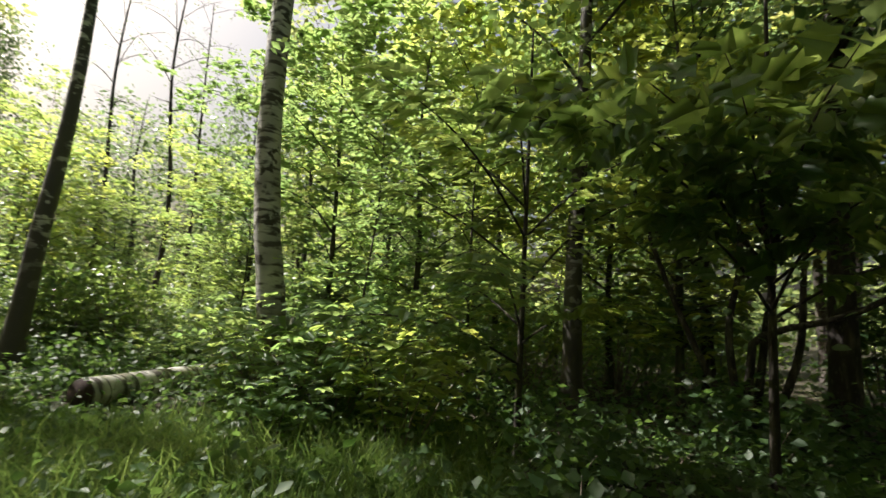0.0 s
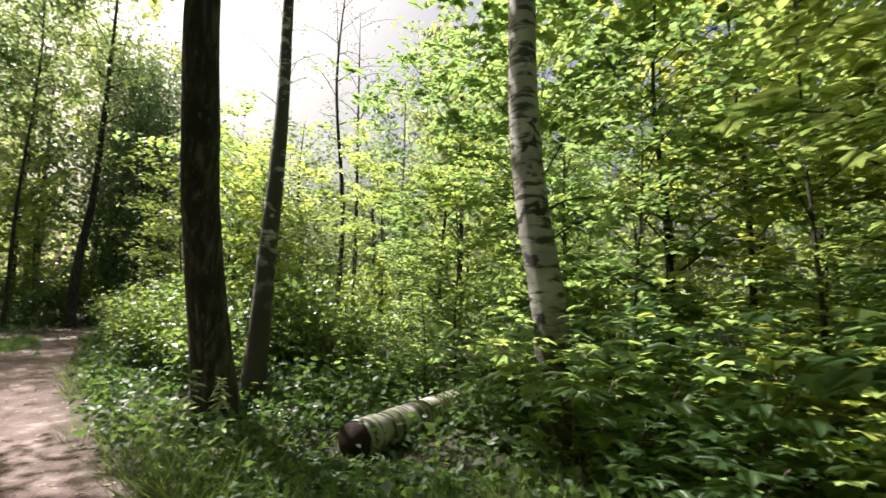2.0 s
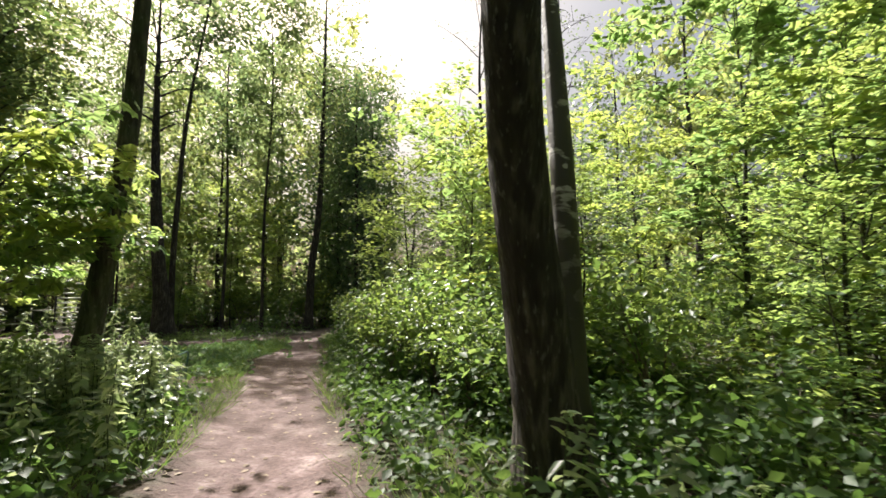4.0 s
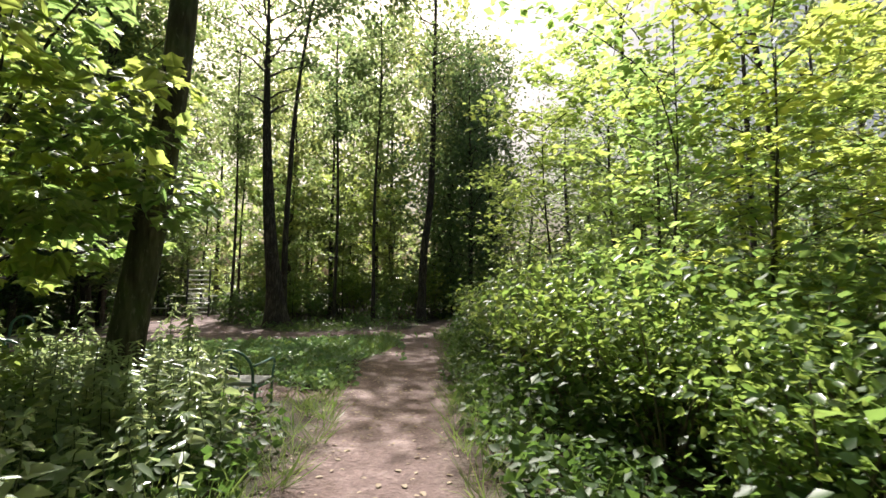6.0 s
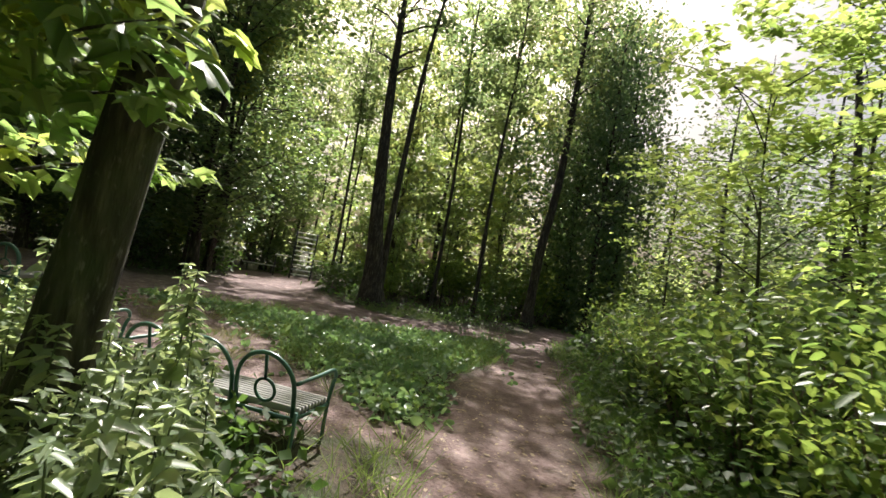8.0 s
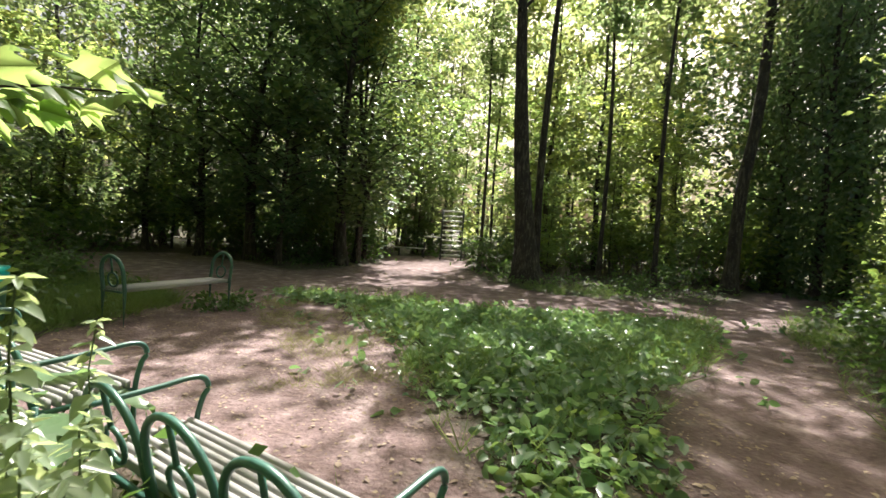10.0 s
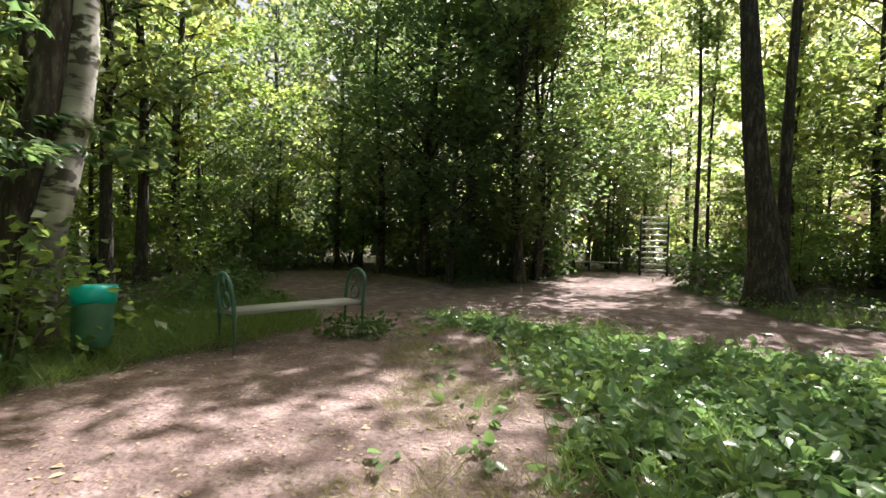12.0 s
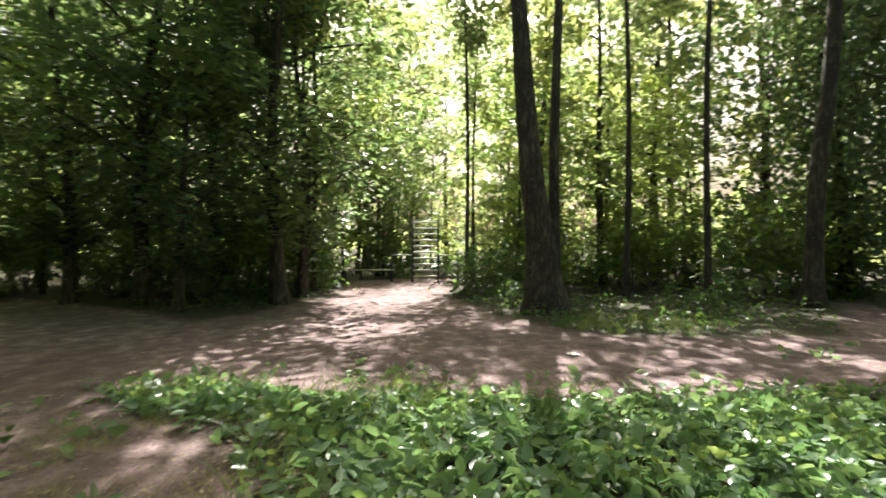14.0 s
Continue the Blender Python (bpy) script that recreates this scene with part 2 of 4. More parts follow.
def box(lo, hi, bevel=0.004):
    """A bar with chamfered long edges, lying along x."""
    (x0, y0, z0), (x1, y1, z1) = lo, hi
    c = bevel
    ring = [(y0 + c, z0), (y1 - c, z0), (y1, z0 + c), (y1, z1 - c), (y1 - c, z1), (y0 + c, z1), (y0, z1 - c), (y0, z0 + c)]
    v = [(x, y, z) for x in (x0, x1) for y, z in ring]
    q = [(i, (i + 1) % 8, 8 + (i + 1) % 8, 8 + i) for i in range(8)]
    return np.array(v), [np.array(q), np.arange(8)[::-1][None], (8 + np.arange(8))[None]]


def leaf_shape(kind):
    if kind == "kite":
        return np.array([(0, 0, 0), (0.45, 0.34, 0.07), (1, 0, -0.06), (0.45, -0.34, 0.07)]), [np.array([(0, 1, 2), (0, 2, 3)])]
    if kind == "oval":
        return np.array([(0, 0, 0), (0.28, 0.28, 0.06), (0.7, 0.24, 0.02), (1, 0, -0.1), (0.7, -0.24, 0.02), (0.28, -0.28, 0.06)]), [np.array([(0, 1, 2, 3), (0, 3, 4, 5)])]
    if kind == "lance":
        return np.array([(0, 0, 0), (0.25, 0.25, 0.05), (0.62, 0.17, 0.02), (1, 0, -0.14), (0.62, -0.17, 0.02), (0.25, -0.25, 0.05)]), [np.array([(0, 1, 2, 3), (0, 3, 4, 5)])]
    if kind == "blade":
        return np.array([(0, 0.012, 0), (0, -0.012, 0), (0.55, 0.010, 0), (0.55, -0.010, 0), (1, 0, -0.18)]), [np.array([(0, 1, 3, 2)]), np.array([(2, 3, 4)])]
    half = [(0.06, 0.50, -0.05), (0.30, 0.38, 0.05), (0.68, 0.54, -0.04), (0.66, 0.27, 0.03)]
    v = [(0, 0, 0), (0.38, 0, 0), (1, 0, -0.08)] + half + [(x, -y, z) for x, y, z in half]
    t = []
    for o in (3, 7):
        b, c, d, e = o, o + 1, o + 2, o + 3
        t += [(0, b, c), (0, c, 1), (c, d, e), (1, c, e), (1, e, 2)]
    return np.array(v), [np.array(t)]


def leaves(centres, sizes, kind="kite", flat=0.6, droop=0.15, g=None, ahead=None):
    """Leaf blades at the given places. flat: how level they lie (1 level, 0 any way)."""
    g = g or rng
    c = np.asarray(centres, float)
    n = len(c)
    up = g.normal(size=(n, 3)) * (1 - flat) + np.array([0, 0, 1.0]) * flat
    up /= np.linalg.norm(up, axis=1)[:, None] + 1e-9
    u = g.normal(size=(n, 3)) if ahead is None else np.asarray(ahead, float) + 0.25 * g.normal(size=(n, 3))
    u -= (u * up).sum(1)[:, None] * up
    u /= np.linalg.norm(u, axis=1)[:, None] + 1e-9
    u[:, 2] -= droop
    u /= np.linalg.norm(u, axis=1)[:, None]
    w = np.cross(up, u)
    w /= np.linalg.norm(w, axis=1)[:, None] + 1e-9
    up = np.cross(u, w)
    tv, tf = leaf_shape(kind)
    s = np.broadcast_to(np.asarray(sizes, float), (n,))[:, None, None]
    v = c[:, None] + s * (tv[None, :, :1] * u[:, None] + tv[None, :, 1:2] * w[:, None] + tv[None, :, 2:] * up[:, None])
    k = len(tv)
    faces = [(np.arange(n)[:, None, None] * k + f[None]).reshape(-1, f.shape[1]) for f in tf]
    return v.reshape(-1, 3), faces


def bend(a, b, rise, n=6):
    """Points from a to b, bowed upward by rise."""
    t = np.linspace(0, 1, n)[:, None]
    p = np.asarray(a, float) * (1 - t) + np.asarray(b, float) * t
    p[:, 2] += rise * np.sin(np.pi * t[:, 0])
    return p


# ---- the plan ----
TRAIL = np.array([(9, -5.6), (5, -3.0), (2, -1.1), (0, 0.1), (-3, 2.15), (-5, 3.3), (-6.5, 4.15), (-8.4, 5.3), (-11.3, 7.5), (-13, 8.9), (-16.5, 11.8), (-19.6, 14.4), (-23, 19), (-26, 25), (-30, 34)])
DIRT = np.array([(-12.0, 6.95), (-12.35, 6.5), (-12.8, 5.95), (-13.25, 5.35), (-13.9, 3.3), (-14.9, 2.7), (-16.3, 2.9), (-17.2, 3.2), (-18.6, 3.4), (-19.4, 2.6), (-22, 0.0), (-27, -2.5), (-29, -0.4), (-25.5, 3.2), (-24.3, 4.3), (-27.5, 6.6), (-34, 7.6), (-35.5, 10), (-34, 11.8),
                 (-28, 9.9), (-24.0, 9.7), (-21.3, 10.5), (-20.7, 12.4), (-20.4, 14.6), (-21.5, 17), (-19.6, 16), (-17, 12.5), (-12.4, 8.2)])
ISLAND = np.array([(-19.9, 4.5), (-19.8, 5.6), (-19.2, 7.2), (-18.6, 8.8), (-18.3, 10.3), (-18.2, 12.2), (-18.6, 13.1), (-16, 10.55), (-14.1, 8.85), (-12.6, 7.55), (-12.35, 7.1), (-12.7, 6.85), (-13.5, 6.75), (-14.6, 6.6), (-15.6, 6.6), (-16.4, 6.5), (-17.2, 6.15), (-17.9, 6.05), (-18.6, 5.7), (-19.2, 4.9)])


def inside(poly, x, y):
    """Signed distance to a polygon's edge, positive inside."""
    hit, near = np.zeros(x.shape, bool), np.full(x.shape, 1e9)
    for (ax, ay), (bx, by) in zip(poly, np.roll(poly, -1, 0)):
        cross = ((ay > y) != (by > y)) & (x < (bx - ax) * (y - ay) / (by - ay + 1e-12) + ax)
        hit ^= cross
        t = np.clip(((x - ax) * (bx - ax) + (y - ay) * (by - ay)) / ((bx - ax) ** 2 + (by - ay) ** 2), 0, 1)
        near = np.minimum(near, np.hypot(x - ax - t * (bx - ax), y - ay - t * (by - ay)))
    return np.where(hit, near, -near)


def to_line(line, x, y):
    near = np.full(x.shape, 1e9)
    for (ax, ay), (bx, by) in zip(line[:-1], line[1:]):
        t = np.clip(((x - ax) * (bx - ax) + (y - ay) * (by - ay)) / ((bx - ax) ** 2 + (by - ay) ** 2), 0, 1)
        near = np.minimum(near, np.hypot(x - ax - t * (bx - ax), y - ay - t * (by - ay)))
    return near


def waves(x, y):
    return np.sin(1.7 * x + 0.6 * y) * 0.5 + np.sin(-0.8 * x + 2.1 * y + 1.3) * 0.3 + np.sin(3.9 * x + 3.1 * y) * 0.2 + np.sin(6.1 * y - 4.7 * x + 0.7) * 0.15


def bareness(x, y):
    """Metres inside the trodden dirt (negative outside)."""
    x, y = np.asarray(x, float), np.asarray(y, float)
    d = np.maximum(0.66 - to_line(TRAIL, x, y), inside(DIRT, x, y))
    d = np.minimum(d, -inside(ISLAND, x, y))
    d = np.maximum(d, 0.6 - to_line(TRAIL, x, y))
    return d + 0.11 * waves(x, y)


def ground_z(x, y):
    x, y = np.asarray(x, float), np.asarray(y, float)
    b = np.clip(bareness(x, y) / 0.6, -1, 1)
    far = np.clip((np.hypot(x + 10, y - 6) - 14) / 40, 0, 1)
    return -0.025 * b + 0.012 * waves(1.3 * x, 1.3 * y) * (1 - 0.5 * b) + 0.25 * far * waves(0.12 * x, 0.12 * y)


def make_ground():
    xs = np.concatenate([np.linspace(-900, -60, 14), np.linspace(-50, -38, 8), np.arange(-36, 8.01, 0.2), np.linspace(10, 40, 10), np.linspace(60, 900, 14)])
    ys = np.concatenate([np.linspace(-900, -60, 14), np.linspace(-40, -8, 14), np.arange(-6, 20.01, 0.2), np.linspace(22, 60, 14), np.linspace(80, 900, 14)])
    gx, gy = np.meshgrid(xs, ys, indexing="ij")
    v = np.stack([gx.ravel(), gy.ravel(), ground_z(gx.ravel(), gy.ravel())], 1)
    bare = bareness(v[:, 0], v[:, 1])
    i, j = np.meshgrid(np.arange(len(xs) - 1), np.arange(len(ys) - 1), indexing="ij")
    i, j = i.ravel(), j.ravel()
    m = len(ys)
    q = np.stack([i * m + j, (i + 1) * m + j, (i + 1) * m + j + 1, i * m + j + 1], 1)
    path = bare[q].mean(1) > 0
    for name, pick, label, cat in (("ground", ~path, "dark forest soil under undergrowth", "ground"), ("dirt_path", path, "trodden brown earth path and clearing with leaf litter", "path")):
        used = np.unique(q[pick])
        back = np.zeros(len(v), int)
        back[used] = np.arange(len(used))
        ob = build(name, v[used], [back[q[pick]]], GROUND, smooth=True)
        at = ob.data.attributes.new("bare", "FLOAT", "POINT")
        at.data.foreach_set("value", np.clip(0.5 + bare[used] / 0.35, 0, 1).astype(np.float32))
        tagged(ob, label, cat, kind="structure")


make_ground()


# ---- trees ----
def empty(name, x=0, y=0, turn=0.0, scale=1.0, z=None):
    e = new(name)
    z = float(ground_z(x, y)) if z is None else z
    e.matrix_basis = pose(x, y, z, 0, 0, turn) @ Matrix.Scale(scale, 4)
    return e


def trunk_line(base, bends, n=18):
    """Smooth line through (offset x, offset y, height) points."""
    p = np.array([(base[0], base[1], base[2])] + list(bends), float)
    t = np.linspace(0, len(p) - 1, n)
    i = np.clip(t.astype(int), 0, len(p) - 2)
    f = (t - i)[:, None]
    before, after = p[np.maximum(i - 1, 0)], p[np.minimum(i + 2, len(p) - 1)]
    a, b = p[i], p[i + 1]
    return 0.5 * (2 * a + (b - before) * f + (2 * before - 5 * a + 4 * b - after) * f ** 2 + (3 * a - before - 3 * b + after) * f ** 3)


def make_tree(seed, height, radius, crown_from, spread, count, size, bark, leaf, droop=0.0, bends=None, sides=10, kind="kite", limbs=22, flat=0.5, name="tree", foot=1.7, drop=0.0, gap=0.0, flare=0.28, tight=1.0):
    """A tree: trunk, limbs with twigs, crown of separate leaves gathered round the twigs."""
    g = np.random.default_rng(seed)
    e = new(name)
    if bends is None:
        bends = [(g.normal() * 0.012 * height, g.normal() * 0.012 * height, height * k) for k in (0.3, 0.65, 1.0)]
    line = trunk_line((0, 0, -0.15), bends, 22)
    h = np.clip(line[:, 2] / height, 0, 1)
    rad = radius * (1 - 0.88 * h) * (1 + (foot - 1) * np.exp(-np.clip(line[:, 2], 0, None) / flare))
    Heap().add(*tube(line, rad, sides, 0.10, seed)).make("trunk", bark, e, smooth=True)
    wood, spots = Heap(), []
    for k in range(limbs):
        u = crown_from + (0.97 - crown_from) * (k + g.random()) / limbs
        at = np.array([np.interp(u * height, line[:, 2], line[:, i]) for i in range(3)])
        prof = math.sin(math.pi * min(1, 0.22 + 0.78 * (1 - (u - crown_from) / (1 - crown_from)) ** 0.8)) ** 0.6
        reach = spread * max(0.25, prof) * (0.7 + 0.5 * g.random())
        az = k * 2.4 + g.normal() * 0.5
        tip = at + np.array([math.cos(az) * reach, math.sin(az) * reach, reach * (0.55 - droop) * (0.5 + g.random())])
        r0 = max(0.012, radius * (1 - 0.85 * u) * 0.42)
        limb = bend(at, tip, reach * 0.10, 6)
        wood.add(*tube(limb[[0, 2, 4, 5]], np.linspace(r0, 0.006, 4), 4, caps=False))
        for j in range(4):
            s = limb[2 + j] if j < 3 else tip
            t = s + g.normal(size=3) * reach * np.array([0.30, 0.30, 0.16]) + np.array([0, 0, -drop * reach * g.random()])
            wood.add(*tube([s, t], [r0 * 0.35, 0.004], 3, caps=False))
            spots += [(s + t) / 2, t]
        spots.append(tip)
    wood.make("branchwork", bark, e)["kind"] = "stuff"
    spots = np.array(spots)
    if gap:
        spots = spots[g.random(len(spots)) > gap]
    pick = spots[g.integers(0, len(spots), count)]
    wide = spread * 0.125 * tight
    at = pick + g.normal(size=(count, 3)) * np.array([wide, wide, wide * ((0.35 if flat > 0.7 else 0.6) + 2.6 * drop)]) - np.array([0, 0, drop * spread * 0.3]) * g.random((count, 1))
    at[:, 2] = np.maximum(at[:, 2], 0.15)
    Heap().add(*leaves(at, size * (0.65 + 0.7 * g.random(count)), kind, flat, 0.15 + 0.5 * drop, g)).make("crown", leaf, e)
    return e


def put(ob, x, y, turn=0.0, scale=1.0, tall=1.0):
    m = pose(x, y, float(ground_z(x, y)) - 0.02, 0, 0, turn) @ Matrix.Diagonal((scale, scale, scale * tall, 1))
    return copy_thing(ob, m)


def settle(ob, x, y, turn=0.0, scale=1.0):
    ob.matrix_basis = pose(x, y, float(ground_z(x, y)) - 0.02, 0, 0, turn) @ Matrix.Scale(scale, 4)
    return ob


# the trees that stand beside the trail and the clearing
def own_tree(label, x, y, **how):
    e = make_tree(**how)
    settle(e, x, y)
    return tagged(e, label, "tree")


own_tree("white-barked birch trunk with black marks beside the trail", -2.1, 6.05, seed=11, height=17, radius=0.19, crown_from=0.5, spread=3.6, count=5000, size=0.16, gap=0.2, bark=BARK_BIRCH, leaf=LEAF_BIRCH,
         bends=[(-0.1, 0.02, 1.2), (-0.3, 0.05, 2.6), (-0.38, 0.03, 4.5), (-0.3, 0.1, 9), (-0.2, 0.2, 17)], sides=14, name="birch_tree", drop=0.4)
own_tree("thick dark-barked trunk leaning slightly beside the trail", -5.68, 5.72, seed=12, height=18, radius=0.205, crown_from=0.42, spread=4.2, count=9000, size=0.19, gap=0.12, limbs=30, bark=BARK_DARK, leaf=LEAF_CANOPY,
         bends=[(0.0, -0.12, 0.6), (0.02, -0.46, 2.2), (0.13, -0.7, 3.3), (0.2, -0.9, 6), (0.3, -1.0, 18)], sides=16, foot=1.5, flare=0.4)
own_tree("slender leaning birch with dark patched bark", -5.9, 6.55, seed=13, height=15, radius=0.14, crown_from=0.6, spread=1.8, count=1200, size=0.14, bark=BARK_BIRCH_DARK, leaf=LEAF_BIRCH,
         bends=[(-0.12, 0.32, 1.95), (-0.4, 0.87, 4.2), (-0.7, 1.3, 7), (-1.0, 1.8, 15)], sides=12, name="birch_tree", drop=0.4)
own_tree("leaning dark trunk behind the benches among nettles", -11.5, 4.72, seed=14, height=13, radius=0.155, crown_from=0.45, spread=4.4, count=6800, size=0.18, gap=0.25, bark=BARK_MOSS, leaf=LEAF_CANOPY,
         bends=[(0.06, 0.10, 0.9), (0.22, 0.26, 2.6), (0.32, 0.36, 5), (0.4, 0.4, 13)], sides=14)
own_tree("massive dark trunk at the far edge of the clearing", -23.7, 10.9, seed=15, height=13.5, radius=0.285, crown_from=0.56, spread=2.6, count=260, size=0.21, gap=0.3, limbs=20, bark=BARK_DARK, leaf=LEAF_CANOPY,
         bends=[(-0.04, -0.14, 1.5), (-0.16, -0.38, 4), (-0.26, -0.6, 8), (-0.3, -0.7, 13.5)], sides=16, foot=1.95, flare=0.8)
own_tree("slim dark trunk close beside the massive one", -23.95, 11.25, seed=16, height=18, radius=0.13, crown_from=0.55, spread=2.4, limbs=22, count=1600, size=0.19, bark=BARK_DARK, leaf=LEAF_CANOPY,
         bends=[(0.0, -0.05, 2), (-0.02, 0.0, 5), (0.0, 0.3, 10), (0.1, 1.4, 18)])
own_tree("tall slim dark trunk beside the bend of the trail", -23.0, 17.0, seed=17, height=19, radius=0.20, crown_from=0.4, spread=2.4, count=2800, size=0.16, gap=0.4, bark=BARK_DARK, leaf=LEAF_BIRCH,
         bends=[(0.05, 0.1, 3), (0.2, 0.4, 7), (0.3, 0.5, 19)], drop=0.5)
own_tree("white birch trunk with black flecks behind the bin", -16.05, 1.6, seed=18, height=17, radius=0.175, crown_from=0.4, spread=2.9, count=5000, size=0.15, bark=BARK_BIRCH, leaf=LEAF_BIRCH,
         bends=[(-0.1, 0.0, 0.9), (-0.42, 0.02, 2.6), (-0.5, 0.0, 4.2), (-0.5, 0.0, 9), (-0.5, 0, 17)], sides=14, foot=1.45, name="birch_tree", drop=0.4)
own_tree("dark leaning trunk twinned with the birch behind the bin", -15.8, 1.15, seed=19, height=15, radius=0.17, crown_from=0.45, spread=2.5, count=3500, size=0.17, bark=BARK_DARK, leaf=LEAF_CANOPY,
         bends=[(-0.25, 0.3, 1.6), (-0.55, 0.35, 3.4), (-0.9, 0.3, 7), (-1.2, 0.2, 15)], sides=12)
own_tree("dark straight trunk in the shade of the thicket", 1.75, 6.3, seed=20, height=13, radius=0.13, crown_from=0.2, spread=2.4, count=4000, size=0.15, bark=BARK_BIRCH_DARK, leaf=LEAF_MAPLE, name="birch_tree",
         bends=[(-0.03, 0.0, 2), (0.05, 0.02, 5), (0.1, 0.1, 13)], sides=12)
own_tree("dark straight trunk in deep shade", 4.7, 5.6, seed=21, height=13, radius=0.16, crown_from=0.3, spread=2.6, count=4000, size=0.16, bark=BARK_DARK, leaf=LEAF_DARK,
         bends=[(0.0, 0.0, 2), (0.05, 0.02, 5), (0.1, 0.1, 13)], sides=12)

# kinds that the forest repeats
KINDS = {
    "aspen": make_tree(31, 13, 0.14, 0.22, 2.4, 4300, 0.19, BARK_DARK, LEAF_CANOPY, limbs=28, gap=0.35, tight=0.8),
    "aspen_far": make_tree(41, 13, 0.14, 0.22, 2.4, 2100, 0.27, BARK_DARK, LEAF_CANOPY, limbs=20, gap=0.35, sides=7),
    "maple": make_tree(32, 8.5, 0.08, 0.14, 2.3, 4300, 0.18, BARK_MOSS, LEAF_MAPLE, limbs=26, flat=0.78, gap=0.42, tight=0.75),
    "maple_far": make_tree(42, 8.5, 0.08, 0.14, 2.3, 2100, 0.26, BARK_MOSS, LEAF_MAPLE, limbs=20, flat=0.78, gap=0.42, sides=7),
    "broad_maple": make_tree(43, 8.5, 0.08, 0.12, 2.5, 2300, 0.21, BARK_MOSS, LEAF_MAPLE, limbs=26, flat=0.84, gap=0.3, kind="maple", tight=0.8),
    "birch": make_tree(33, 14, 0.12, 0.2, 2.1, 3600, 0.16, BARK_BIRCH_DARK, LEAF_BIRCH, limbs=26, drop=0.7, name="birch_tree", gap=0.35),
    "birch_far": make_tree(44, 14, 0.12, 0.2, 2.1, 1900, 0.22, BARK_BIRCH_DARK, LEAF_BIRCH, limbs=20, drop=0.7, name="birch_tree", gap=0.35, sides=7),
    "linden": make_tree(34, 10.5, 0.14, 0.10, 2.8, 5600, 0.19, BARK_DARK, LEAF_DARK, limbs=30, drop=0.12, gap=0.22, flat=0.74),
    "linden_far": make_tree(45, 10.5, 0.14, 0.12, 2.8, 2300, 0.30, BARK_DARK, LEAF_DARK, limbs=24, drop=0.12, gap=0.2, flat=0.7, sides=7),
    "sapling": make_tree(35, 5.5, 0.035, 0.12, 1.4, 1800, 0.15, BARK_MOSS, LEAF_MAPLE, limbs=16, flat=0.8, name="sapling"),
    "weeping": make_tree(36, 15, 0.15, 0.08, 1.9, 7000, 0.18, BARK_DARK, LEAF_DARK, limbs=34, drop=1.3, name="birch_tree"),
    "sky_screen": make_tree(38, 13, 0.13, 0.25, 3.2, 1100, 0.40, BARK_DARK, LEAF_CANOPY, limbs=22, gap=0.2),
    # high crown mostly above the view, added to shade the trail and clearing
    "pole": make_tree(39, 18, 0.085, 0.46, 2.7, 4400, 0.20, BARK_DARK, LEAF_CANOPY, limbs=28, gap=0.2),
    "bare": make_tree(37, 16, 0.12, 0.45, 1.8, 260, 0.10, BARK_DARK, LEAF_BIRCH, limbs=16, drop=0.0),
}
LABELS = {
    "aspen": "tall slim dark-barked tree with light green leaves", "maple": "young maple with sunlit yellow-green leaves", "birch": "tall thin birch with hanging green foliage",
    "linden": "dense dark green tree with low hanging branches", "broad_maple": "young maple with broad lobed yellow-green leaves", "sapling": "thin maple sapling in the undergrowth", "weeping": "tall tree veiled in dark drooping foliage",
    "sky_screen": "broad large-leaved tree added behind and beside the walk to block skylight",
    "pole": "tall slim bare-stemmed tree with a high crown added for shade",
    "bare": "thin half-dead tree with nearly bare branches",
}
WALK = np.array([row[1:3] for row in PATH])
placed = [(-2.1, 6.05), (-5.68, 5.72), (-5.9, 6.55), (-11.5, 4.72), (-23.7, 10.9), (-23.85, 11.4), (-23, 17), (-16.1, 1.75), (1.75, 6.3), (4.7, 5.6), (3.6, 5.5), (0.9, 4.6), (-12.4, 3.7)]


def plant(kind, x, y, turn, scale, tall=1.0):
    far = float(np.min(np.hypot(WALK[:, 0] - x, WALK[:, 1] - y))) > 16
    ob = KINDS[kind + "_far"] if far and kind + "_far" in KINDS else KINDS[kind]
    placed.append((x, y))
    t = put(ob, x, y, turn, scale, tall)
    return tagged(t, LABELS[kind], "tree", "forest trees")


